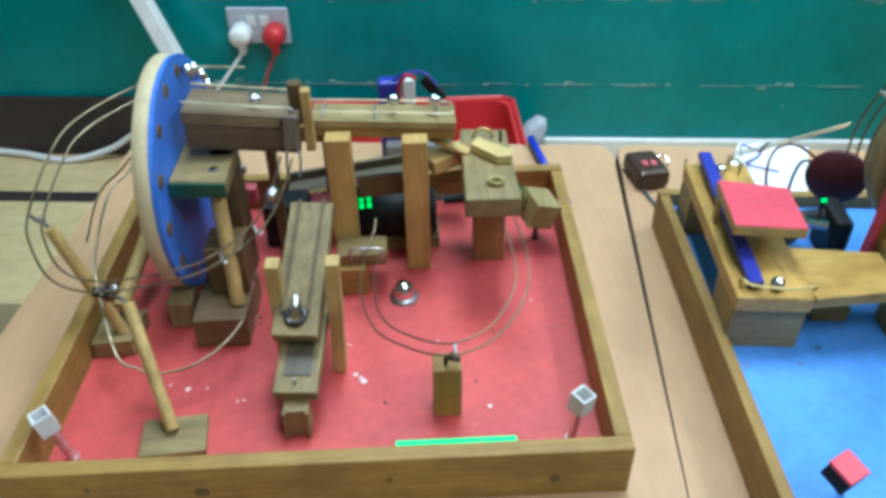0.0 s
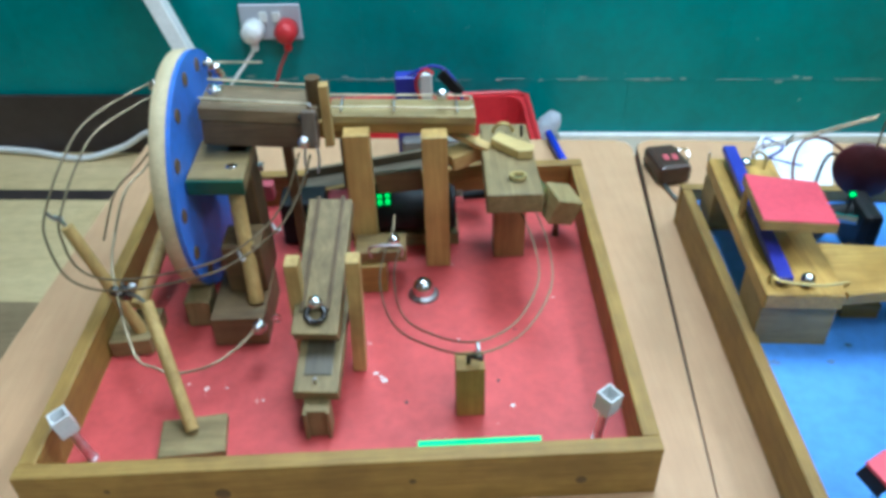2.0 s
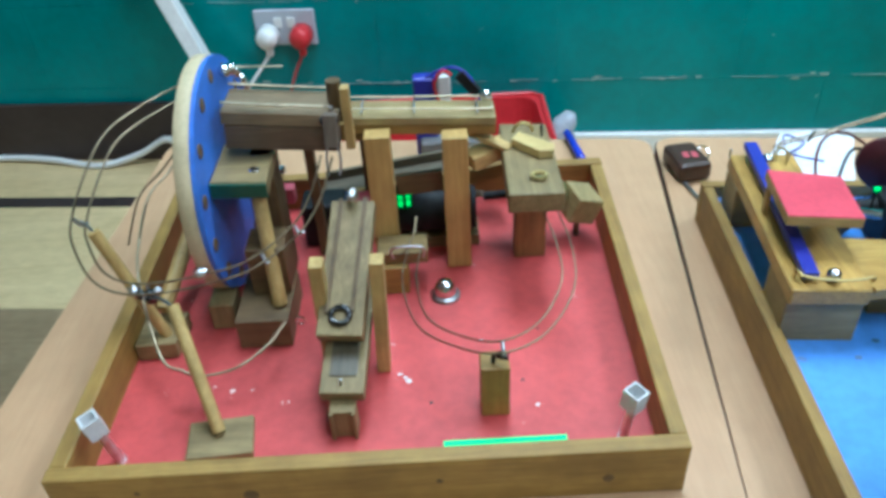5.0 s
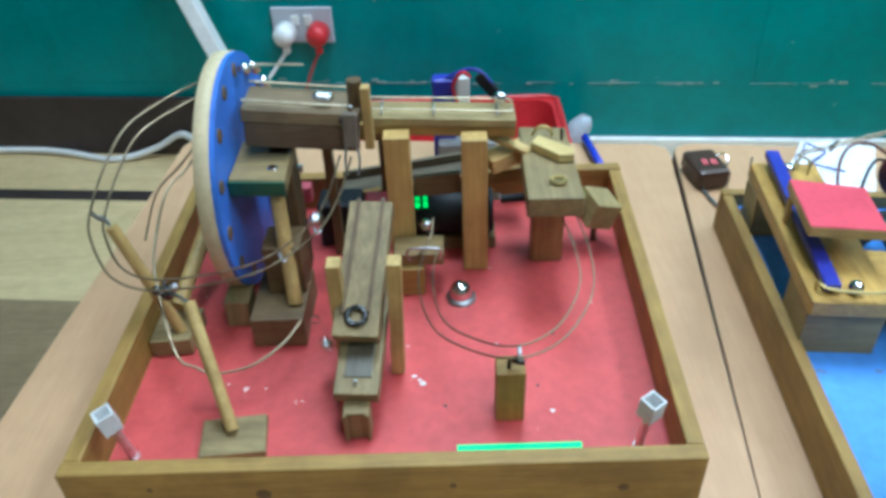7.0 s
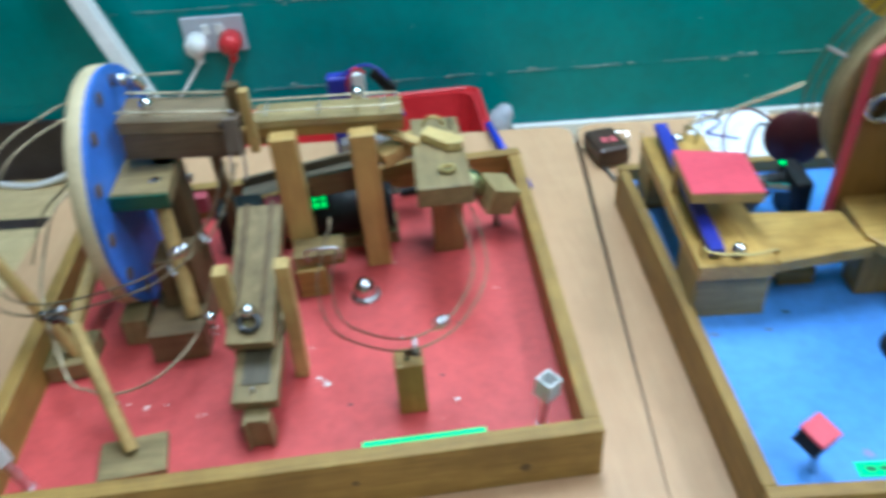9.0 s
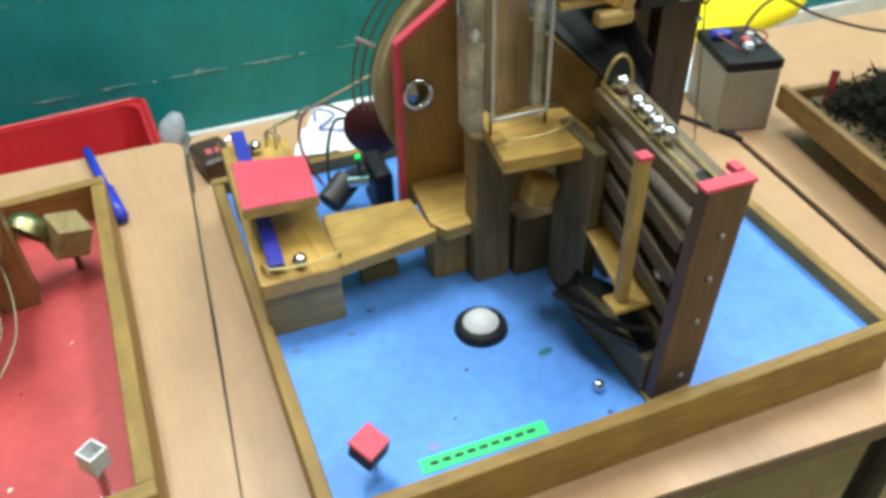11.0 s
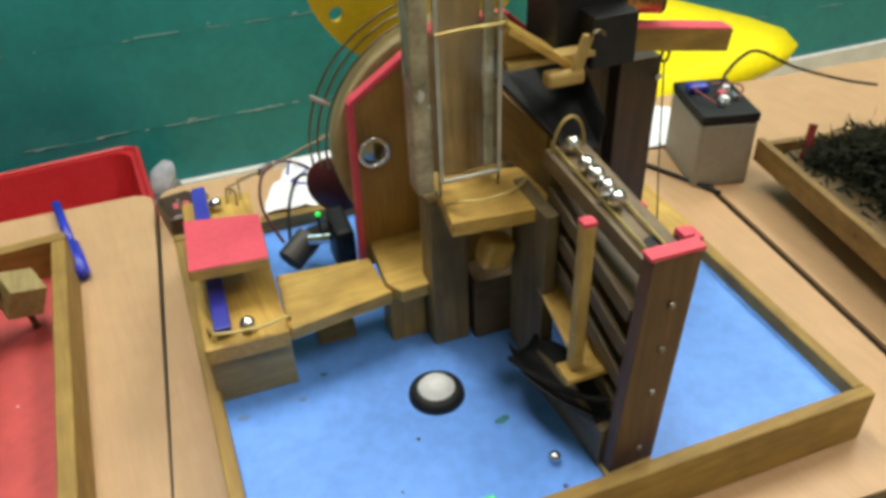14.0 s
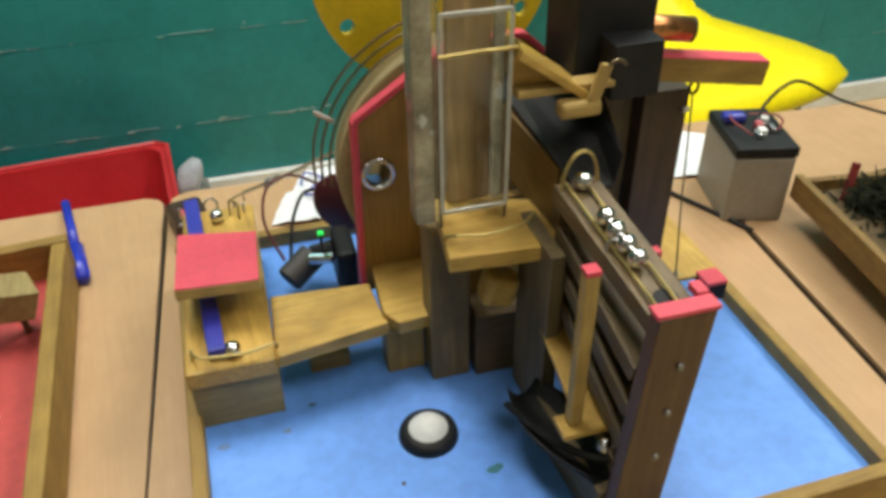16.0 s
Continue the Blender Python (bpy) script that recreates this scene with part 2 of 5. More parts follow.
def lathe(profile, at, n=28, axis=None):
    """Turned shape: (radius, height) pairs round the z axis at a place, or round another axis."""
    bm = bmesh.new()
    rings = []
    for r, h in profile:
        rings.append([bm.verts.new((r * math.cos(6.28318 * j / n), r * math.sin(6.28318 * j / n), h)) for j in range(n)] if r > 1e-6 else [bm.verts.new((0, 0, h))])
    for a, b in zip(rings, rings[1:]):
        for j in range(n):
            k = (j + 1) % n
            if len(a) == 1 and len(b) > 1:
                bm.faces.new((a[0], b[k], b[j]))
            elif len(b) == 1 and len(a) > 1:
                bm.faces.new((a[j], a[k], b[0]))
            elif len(a) > 1:
                bm.faces.new((a[j], a[k], b[k], b[j]))
    m = Vector(axis).to_track_quat("Z", "Y").to_matrix().to_4x4() if axis else Matrix()
    m.translation = at
    bmesh.ops.transform(bm, matrix=m, verts=bm.verts)
    return bm


def ball(at, r, seg=20):
    bm = bmesh.new()
    bmesh.ops.create_uvsphere(bm, u_segments=seg, v_segments=seg // 2 + 2, radius=r)
    bmesh.ops.translate(bm, vec=at, verts=bm.verts)
    return bm


def screw(at, axis=(0, 0, 1), r=0.0035):
    return lathe([(0, 0.0014), (r * 0.7, 0.0012), (r, 0), (r, -0.001), (0, -0.001)], at, 12, axis)


# ---- the hall ----
FLOOR = -0.54
WALL_A = radians(-5.0)
WALL_P = Vector((-0.066, 1.467, 0))
WX = Vector((math.cos(WALL_A), math.sin(WALL_A), 0))
WY = Vector((-math.sin(WALL_A), math.cos(WALL_A), 0))


def on_wall(u, v, z):
    """A place u metres along the wall from the socket, v metres in front of it."""
    p = WALL_P + WX * u - WY * v
    return Vector((p.x, p.y, z))


def wall_slab(u0, u1, v0, v1, z0, z1, bevel=0.001):
    c = [on_wall(u, v, 0) for u, v in ((u0, v1), (u1, v1), (u1, v0), (u0, v0))]
    return slab([(q.x, q.y) for q in c], z0, z1, bevel)


single("floor", slab([(-4, -3.2), (5, -3.2), (5, 3), (-4, 3)], FLOOR - 0.1, FLOOR, 0), M["floor"], (0, 0, FLOOR), "varnished pale wooden sports hall floor", "floor", kind="structure")
single("ceiling", slab([(-4, -3.2), (5, -3.2), (5, 3), (-4, 3)], 2.42, 2.5, 0), M["room"], (0, 0, 2.42), "plain white ceiling of the hall", "ceiling", kind="structure")
single("wall_south", box(-4, 5, -3.3, -3.2, FLOOR, 2.42, 0), M["room"], (0, -3.2, FLOOR), "plain cream wall across the hall", "wall", kind="structure")
single("wall_west", box(-4.1, -4, -3.2, 3, FLOOR, 2.42, 0), M["room"], (-4, 0, FLOOR), "plain cream side wall of the hall", "wall", kind="structure")
single("wall_east", box(5, 5.1, -3.2, 3, FLOOR, 2.42, 0), M["room"], (5, 0, FLOOR), "plain cream side wall of the hall", "wall", kind="structure")
for lx, ly, power in LAMPS:
    lamp = thing("ceiling_light", (lx, ly, 2.42), "white rectangular ceiling light panel, switched on", "ceiling light", "ceiling lights")
    part("frame", box(lx - 0.31, lx + 0.31, ly - 0.59, ly + 0.59, 2.385, 2.42, 0.004), M["white"], lamp)
    part("diffuser", box(lx - 0.28, lx + 0.28, ly - 0.56, ly + 0.56, 2.379, 2.384, 0.0), M["lamp"], lamp)

# painted blockwork wall: courses 0.225 m high, joints recessed
wall = thing("wall_north", on_wall(0, 0, FLOOR), "teal gloss-painted blockwork wall with chipped joints", "wall", kind="structure")
part("joints", wall_slab(-3.4, 4.6, -0.2, -0.003, FLOOR, 2.42, 0), M["wall"], wall)
COURSE, BLOCK = 0.212, 0.43
Z0 = -0.338 - COURSE
far = bmesh.new()
for row in range(0, 14):
    z0 = max(Z0 + row * COURSE + 0.0008, FLOOR)
    z1 = Z0 + (row + 1) * COURSE - 0.0008
    for k in range(-8, 11):
        u0 = k * BLOCK + (0.215 if row % 2 else 0) + 0.001
        c = wall_slab(u0, u0 + BLOCK - 0.0013, -0.003, -0.0019, z0, z1, 0.0004)
        if row < 5 and -4 <= k <= 6:
            part("block", c, M["wall"], wall)
        else:
            me = bpy.data.meshes.new("t")
            c.to_mesh(me)
            far.from_mesh(me)
            bpy.data.meshes.remove(me)
            c.free()
tagged(part("upper_blocks", far, M["wall"], wall), kind="stuff")
single("skirting_1", wall_slab(-3.4, -0.26, 0.001, 0.016, FLOOR, -0.375, 0.003), M["brown"], on_wall(-0.3, 0, FLOOR), "deep dark brown painted skirting panel along the wall foot", "skirting", kind="structure")
single("skirting_2", wall_slab(-0.255, 4.6, 0.001, 0.02, FLOOR, FLOOR + 0.06, 0.003), M["white"], on_wall(0, 0, FLOOR), "low white painted skirting strip at the wall foot", "skirting", kind="structure")
single("floor_line", slab([(-3.2, 1.493), (-0.2, 1.235), (-0.2, 1.279), (-3.2, 1.537)], FLOOR, FLOOR + 0.001, 0), M["brown"], (-1, 1, FLOOR), "black court marking line on the hall floor", "floor marking", kind="structure")

# darker brown band laid over the pale floor, edged parallel to the wall
single("darker_floor_band", slab([(-3.2, -0.3), (-0.15, -0.3), (-0.15, 0.852), (-3.2, 1.11)], FLOOR, FLOOR + 0.001, 0), wood("darker_band_brown", (0.34, 0.25, 0.14), (0.24, 0.17, 0.09), "x", 0.4, 0.25, 0.2), (-1, 0.5, FLOOR), "darker brown band of the hall floor", "floor marking", kind="structure")

pole = thing("leaning_pole", on_wall(-0.2, 0.1, FLOOR), "white painted square pole leaning against the wall", "pole")
part("shaft", beam(on_wall(-0.05, 0.16, FLOOR + 0.01), on_wall(-0.33, 0.03, 0.10), 0.05, 0.035, (1, 0, 0), 0.003), M["white"], pole)

# double socket with two plugs
sock = thing("wall_socket", on_wall(0, 0, -0.186), "double wall socket with a metal faceplate and two plugs in it", "socket")
plate = part("faceplate", wall_slab(-0.073, 0.073, 0.001, 0.011, -0.229, -0.143, 0.003), paint("pale_grey_plate", (0.5, 0.52, 0.58), 0.4, 0.05), sock)
part("rocker_switch", wall_slab(-0.026, -0.006, 0.011, 0.015, -0.185, -0.16, 0.002), M["white"], plate)
part("rocker_switch", wall_slab(0.006, 0.026, 0.011, 0.015, -0.185, -0.16, 0.002), M["white"], plate)
for nm, u, mat, lab, end in (("plug_white", -0.04, M["white"], "white mains plug with its lead", (-0.26, 0.15, -0.52)), ("plug_red", 0.04, M["red_plastic"], "dull red mains plug with its lead", (-0.05, 0.2, -0.52))):
    p0 = on_wall(u, 0.035, -0.2)
    plug = thing("mains_plug", p0, lab, "plug", "mains plugs")
    part("body", lathe([(0, 0.026), (0.018, 0.024), (0.025, 0.014), (0.027, -0.022), (0, -0.022)], on_wall(u, 0.036, -0.2), 18, -WY), mat, plug, smooth=True)
    part("cord_grip", box(p0.x - 0.008, p0.x + 0.008, p0.y - 0.01, p0.y + 0.01, -0.245, -0.222, 0.003), mat, plug)
    e = on_wall(*end)
    part("lead", wire([on_wall(u, 0.036, -0.24), on_wall(u * 0.6 + end[0] * 0.25, 0.06, -0.3), on_wall(u * 0.3 + end[0] * 0.7, 0.1, -0.42), e], 0.0045), M["white"] if u < 0 else M["dull_red"], plug)

single("floor_cable", wire([on_wall(u, d, z) for u, d, z in ((-1.9, 0.12, FLOOR + 0.009), (-1.2, 0.05, FLOOR + 0.009), (-0.86, 0.02, FLOOR + 0.012), (-0.7, 0.03, FLOOR + 0.012), (-0.55, 0.06, FLOOR + 0.009), (-0.44, 0.035, FLOOR + 0.03), (-0.36, 0.03, FLOOR + 0.07), (-0.3, 0.05, FLOOR + 0.04))], 0.009), M["white"], (-0.75, 1.3, FLOOR), "white cable lying loose on the hall floor", "cable", smooth=True)

# ---- tables ----


def table(corners, label):
    cx, cy = sum(c[0] for c in corners) / 4, sum(c[1] for c in corners) / 4
    t = thing("table", (cx, cy, FLOOR), label, "table", "tables in a row")
    out = []
    for k in range(4):
        p, c, n = (Vector((*corners[j % 4], 0)) for j in (k - 1, k, k + 1))
        a, b = (p - c).normalized(), (n - c).normalized()
        for s in range(5):
            w = s / 4
            q = c + a * 0.022 * (1 - w) ** 2 + b * 0.022 * w ** 2
            out.append((q.x, q.y))
    part("tabletop", slab(out, -0.02, 0.0, 0.002), M["table"], t)
    # dark brown band; its colour also stands for shade in the table seams
    part("edge_band", slab([(cx + (x - cx) * 1.003, cy + (y - cy) * 1.003) for x, y in out], -0.018, -0.003, 0), paint("dark_edge_band", (0.10, 0.062, 0.035), 0.5, 0.2), t)
    for x, y in corners:
        lx, ly = cx + (x - cx) * 0.88, cy + (y - cy) * 0.88
        part("leg", rod((lx, ly, FLOOR), (lx, ly, -0.02), 0.013), M["black"], t)
    inner = [(cx + (x - cx) * 0.88, cy + (y - cy) * 0.88) for x, y in corners]
    for k in range(4):
        part("rail", beam((*inner[k], -0.035), (*inner[(k + 1) % 4], -0.035), 0.02, 0.028), M["black"], t)
    return t


table([(-0.112, -0.115), (0.4718, -0.13), (0.5443, 0.503), (-0.065, 0.561)], "beech laminate table under the red marble machine")
table([(0.4775, -0.085), (1.0312, -0.162), (1.1382, 0.435), (0.551, 0.505)], "beech laminate table under the blue marble machine")
table([(1.038, -0.175), (1.64, -0.27), (1.76, 0.345), (1.146, 0.435)], "beech laminate table with a battery on it")


# ---- trays ----
def tray(name, c, label, floor_mat, wood_name, thick=0.0125, height=0.048, base=0.0105):
    """An open wooden tray: c are its outer corners, from front left anticlockwise."""
    cv = [Vector((x, y)) for x, y in c]
    at = sum(cv, Vector((0, 0))) / 4
    t = thing(name, (at.x, at.y, 0), label, "tray")
    part("base_panel", slab([(at.x + (x - at.x) * 0.97, at.y + (y - at.y) * 0.97) for x, y in c], base - 0.0095, base, 0), floor_mat, t, "painted plywood base")
    for k, (nm, ax) in enumerate((("front_board", "x"), ("side_board", "y"), ("back_board", "x"), ("side_board", "y"))):
        a, b = cv[k], cv[(k + 1) % 4]
        d = (b - a).normalized()
        n = Vector((-d.y, d.x))
        a2, b2 = (a, b) if k % 2 == 0 else (a + d * (thick + 0.0005), b - d * (thick + 0.0005))
        q = [a2, b2, b2 + n * thick, a2 + n * thick]
        part(nm, slab([(v.x, v.y) for v in q], 0.0, height + (0.0 if k % 2 == 0 else -0.001), 0.0012), M[wood_name + "_" + ax], t)
    return t


F0 = 0.0105
red_tray = tray("red_tray", [(-0.001, -0.005), (0.443, -0.005), (0.456, 0.384), (0.0, 0.384)], "shallow wooden tray with a red painted base", M["red_floor"], "oak")
blue_tray = tray("blue_tray", [(0.527, -0.072), (0.961, -0.109), (1.003, 0.285), (0.549, 0.328)], "shallow wooden tray with a blue painted base", M["blue_floor"], "oak", 0.010, 0.0465, 0.0330)

# ---- red machine: lifting wheel ----
WC = Vector((0.0905, 0.276, 0.1175))
WR = 0.106
wheel = thing("lifting_wheel", WC, "big blue-faced plywood marble lifting wheel with pockets", "wheel")


def disc(x0, x1, r, n=64, bevel=0.0012):
    bm = lathe([(0, 0), (r, 0), (r, x1 - x0), (0, x1 - x0)], (x0, WC.y, WC.z), n, (1, 0, 0))
    return bm


part("rim", lathe([(WR - 0.012, 0), (WR - 0.001, 0), (WR, 0.001), (WR, 0.012), (WR - 0.001, 0.013), (WR - 0.012, 0.013), (WR - 0.012, 0)], (WC.x - 0.0162, WC.y, WC.z), 72, (1, 0, 0)), M["rim_beige"], wheel, "bare beige plywood rim", True)
face = part("face", disc(WC.x - 0.003, WC.x + 0.001, WR - 0.0005, 72), M["wheel_blue"], wheel, "bright blue painted face")
part("back_face", disc(WC.x - 0.0155, WC.x - 0.0035, WR - 0.0125, 72), M["wheel_blue"], wheel)
# pockets are flat discs; the holes' inner shade is put into their dark colour
for k in range(14):
    a = 6.28318 * k / 14
    c = WC + Vector((0.0015, math.cos(a) * (WR - 0.014), math.sin(a) * (WR - 0.014)))
    part("pocket", lathe([(0, 0.0006), (0.0055, 0.0006), (0.0062, 0.0), (0.0062, -0.001), (0, -0.001)], c, 14, (1, 0, 0)), M["dark_z"], face, "flat dark disc for a round pocket's shaded inside")
part("hub", lathe([(0, 0.01), (0.009, 0.009), (0.011, 0.0), (0.011, -0.001), (0, -0.001)], WC + Vector((0.0015, 0, 0)), 18, (1, 0, 0)), M["dull_steel"], wheel)

stand = thing("wheel_bearing", (0.13, 0.262, F0), "dark wooden upright that carries the wheel axle", "stand")
part("upright", box(0.118, 0.136, 0.245, 0.28, F0, 0.15, 0.001), M["dark_z"], stand)
part("axle", rod((0.0915, WC.y, WC.z), (0.14, WC.y, WC.z), 0.004), M["dull_steel"], stand)

# knots, scuffs and paint chips
for kx, kz, r in ((0.138, 0.022, 0.0055), (0.388, 0.019, 0.004), (0.06, 0.03, 0.0022), (0.27, 0.026, 0.0025)):
    part("knot", lathe([(0, 0.0002), (r * 0.6, 0.0002), (r, 0.0), (r, -0.0004), (0, -0.0004)], (kx, -0.0052, kz), 14, (0, -1, 0)), M["dark_x"], red_tray, "dark knot in the board")
srng = random.Random(3)
for kx, ky, r in ((0.24, 0.114, 0.0025), (0.247, 0.106, 0.003), (0.244, 0.11, 0.0018), (0.349, 0.073, 0.002), (0.118, 0.105, 0.0014), (0.15, 0.09, 0.001), (0.31, 0.15, 0.0012), (0.4, 0.2, 0.0012)):
    pts = [(kx + math.cos(a) * r * srng.uniform(0.5, 1.2), ky + math.sin(a) * r * srng.uniform(0.4, 1.0)) for a in np.linspace(0, 6.283, 9, endpoint=False)]
    part("scuff", slab(pts, F0 - 0.0002, F0 + 0.0003, 0), M["white"], red_tray, "pale chip in the red paint")
for kx, ky, r in ((0.265, 0.081, 0.0016), (0.34, 0.10, 0.0015), (0.115, 0.06, 0.0014), (0.36, 0.16, 0.0012)):
    part("scuff", lathe([(0, 0.0003), (r, 0.0002), (r, -0.0002), (0, -0.0002)], (kx, ky, F0), 10), M["brown"], red_tray, "dark spot on the red paint")
for kx, ky, r in ((0.662, 0.010, 0.0015), (0.732, -0.069, 0.0016), (0.635, -0.026, 0.001)):
    part("scuff", lathe([(0, 0.0003), (r, 0.0002), (r, -0.0002), (0, -0.0002)], (kx, ky, 0.0330), 10), M["brown"], blue_tray, "dark spot on the blue paint")
for kx, ky, r, tone in ((0.7230, -0.0010, 0.0055, (0.03, 0.20, 0.26)), (0.556, 0.085, 0.004, (0.16, 0.28, 0.62)), (0.60, 0.083, 0.003, (0.16, 0.28, 0.62)), (0.612, -0.04, 0.004, (0.34, 0.34, 0.75))):
    pts = [(kx + math.cos(a) * r * srng.uniform(0.6, 1.4), ky + math.sin(a) * r * srng.uniform(0.4, 1.0)) for a in np.linspace(0, 6.283, 11, endpoint=False)]
    part("stain", slab(pts, 0.0325, 0.0332, 0), paint("paint_stain", tone, 0.6, 0.4, 90), blue_tray, "faint stain on the blue paint")
chip_mat = paint("chipped_paint", (0.30, 0.45, 0.44), 0.6, 0.3, 60)
for k in range(46):
    u, dz = srng.uniform(-0.2, 2.3), srng.gauss(0, 0.004)
    z = srng.choice((-0.338, -0.338, -0.338, -0.126)) + dz
    w = srng.uniform(0.003, 0.022)
    part("paint_chip", wall_slab(u, u + w, -0.001, 0.0004, z, z + srng.uniform(0.002, 0.006), 0), chip_mat, wall)
for k in range(70):
    u = srng.uniform(-0.3, 2.6)
    z = srng.choice((-0.338, -0.338, -0.126)) + srng.gauss(0, 0.0012)
    part("scratch", wall_slab(u, u + srng.uniform(0.02, 0.11), -0.001, 0.0003, z, z + srng.uniform(0.0006, 0.0016), 0), chip_mat, wall)

# ---- red machine: blocks, ramps and rails ----


M["trestle_z"] = wood("golden_ply_z", (0.60, 0.405, 0.125), (0.47, 0.295, 0.08), "z", 0.5, 1.0, 0.25)
trestle = thing("trestle_track", (0.26, 0.26, F0), "wooden trestle with two posts under a railed marble track", "marble track")
part("post", box(0.217, 0.240, 0.2545, 0.2725, F0, 0.156), M["trestle_z"], trestle)
part("post", box(0.285, 0.308, 0.2535, 0.2715, F0, 0.152), M["trestle_z"], trestle)
part("track_bed", beam((0.205, 0.29, 0.1635), (0.334, 0.29, 0.1565), 0.034, 0.008), M["straw_x"], trestle, "pale weathered track plank")
part("under_strip", beam((0.207, 0.279, 0.1545), (0.334, 0.279, 0.1475), 0.010, 0.0095), M["oak_x"], trestle, "brown strip under the plank")
for dx in (0.216, 0.262, 0.318):
    part("rail_tie", wire([(dx, 0.277, 0.170 - (dx - 0.2) * 0.054), (dx, 0.29, 0.1715 - (dx - 0.2) * 0.054), (dx, 0.303, 0.170 - (dx - 0.2) * 0.054)], 0.0009), M["dull_steel"], trestle)
for dy in (-0.012, 0.012):
    part("rail", wire([(0.2, 0.29 + dy, 0.1735), (0.26, 0.29 + dy, 0.1705), (0.325, 0.29 + dy, 0.167), (0.331, 0.29 + dy * 0.5, 0.1665)], 0.0009), M["pale_wire"], trestle, "thin brass rail")
part("cross_brace", box(0.241, 0.2845, 0.276, 0.282, 0.083, 0.105, 0.001, Matrix.Rotation(radians(-5), 3, "Y")), M["dark_x"], trestle)

upper = thing("upper_ramp", (0.14, 0.27, 0.175), "grey wooden ramp with brass rails beside the wheel top", "marble track")
part("ramp_board", beam((0.103, 0.265, 0.189), (0.2, 0.265, 0.18), 0.045, 0.012), wood("dusty_plank_x", (0.30, 0.215, 0.115), (0.18, 0.125, 0.065), "x"), upper)
part("side_board", beam((0.103, 0.248, 0.171), (0.199, 0.248, 0.162), 0.01, 0.022), wood("dusty_brown_x", (0.20, 0.13, 0.07), (0.11, 0.07, 0.04), "x"), upper)
part("log", rod((0.1965, 0.262, 0.172), (0.197, 0.262, 0.2085), 0.0065, 16), M["dark_z"], upper, "dark round dowel stub")
part("rail_hook", wire([(0.193, 0.247, 0.192), (0.195, 0.247, 0.190), (0.195, 0.247, 0.181)], 0.0014), M["dull_steel"], upper)
part("rail_hook", wire([(0.193, 0.283, 0.192), (0.195, 0.283, 0.190), (0.195, 0.283, 0.181)], 0.0014), M["dull_steel"], upper)
for dy in (-0.018, 0.018):
    part("rail", wire([(0.105, 0.265 + dy, 0.201), (0.15, 0.265 + dy, 0.196), (0.193, 0.265 + dy, 0.192)], 0.0012), M["pale_wire"], upper, "steel wire rail")
part("rail", wire([(0.10, 0.30, 0.209), (0.15, 0.30, 0.207)], 0.001), M["pale_wire"], upper, "steel wire rail")
part("support_post", box(0.158, 0.167, 0.284, 0.294, F0, 0.174), M["dark_z"], upper)

single("upright_board", box(0.2030, 0.2108, 0.246, 0.256, 0.151, 0.2075), M["pine_z"], (0.208, 0.25, 0.13), "short upright pine board fixed to the track end", "board")
paddle = thing("marble_paddle", (0.19, 0.235, 0.17), "dark hinged metal and wood marble paddle", "paddle")
part("arm", beam((0.1935, 0.2405, 0.189), (0.193, 0.236, 0.160), 0.012, 0.008), wood("dusty_paddle", (0.24, 0.19, 0.145), (0.15, 0.115, 0.085), "z", 0.6), paddle, "dusty grey-brown wooden arm")
part("clamp", box(0.189, 0.199, 0.2445, 0.2505, 0.171, 0.189, 0.002, Matrix.Rotation(radians(20), 3, "Y")), M["dark_z"], paddle, "dark clamp")
part("drop_wire", wire([(0.189, 0.235, 0.162), (0.187, 0.231, 0.150), (0.188, 0.226, 0.138)], 0.0011), M["dull_steel"], paddle)
part("drop_wire", wire([(0.197, 0.235, 0.162), (0.199, 0.231, 0.150), (0.197, 0.226, 0.138)], 0.0011), M["dull_steel"], paddle)
part("hinge", rod((0.185, 0.2405, 0.1825), (0.2, 0.2405, 0.1825), 0.003), M["black"], paddle)

ledge = thing("wooden_ledge", (0.11, 0.24, 0.15), "grey wooden ledge with a green painted front edge", "ledge")
lb = part("ledge_board", slab([(0.0925, 0.206), (0.14, 0.202), (0.138, 0.27), (0.0925, 0.272)], 0.136, 0.15), M["grey_x"], ledge)
part("front_edge", slab([(0.0925, 0.2030), (0.14, 0.1990), (0.14, 0.2015), (0.0925, 0.2055)], 0.136, 0.149, 0.0005), M["green_paint"], lb, "dark green painted edge")
part("screw", screw((0.127, 0.222, 0.1505), r=0.0045), M["steel"], lb)
part("support_rod", rod((0.137, 0.175, 0.042), (0.128, 0.215, 0.136), 0.0065), M["pine_z"], ledge, "round pine support rod")

mid = thing("base_block", (0.125, 0.18, F0), "dark wooden base block screwed to the red base", "block")
part("block_body", box(0.100, 0.146, 0.155, 0.225, F0, 0.041), wood("brown_block_x", (0.25, 0.17, 0.07), (0.14, 0.09, 0.04), "x"), mid)
part("upper_block", box(0.112, 0.145, 0.19, 0.224, 0.0413, 0.09), M["dark_x"], mid)
part("eyelet", wire([(0.155 + 0.004 * math.cos(a), 0.160, 0.035 + 0.004 * math.sin(a)) for a in np.linspace(0, 6.28, 12, endpoint=False)], 0.001, closed=True, steps=2), M["steel"], mid)
single("small_block", box(0.071, 0.093, 0.182, 0.21, F0, 0.038), M["grey_z"], (0.08, 0.19, F0), "small grey wooden block under the wheel", "block")

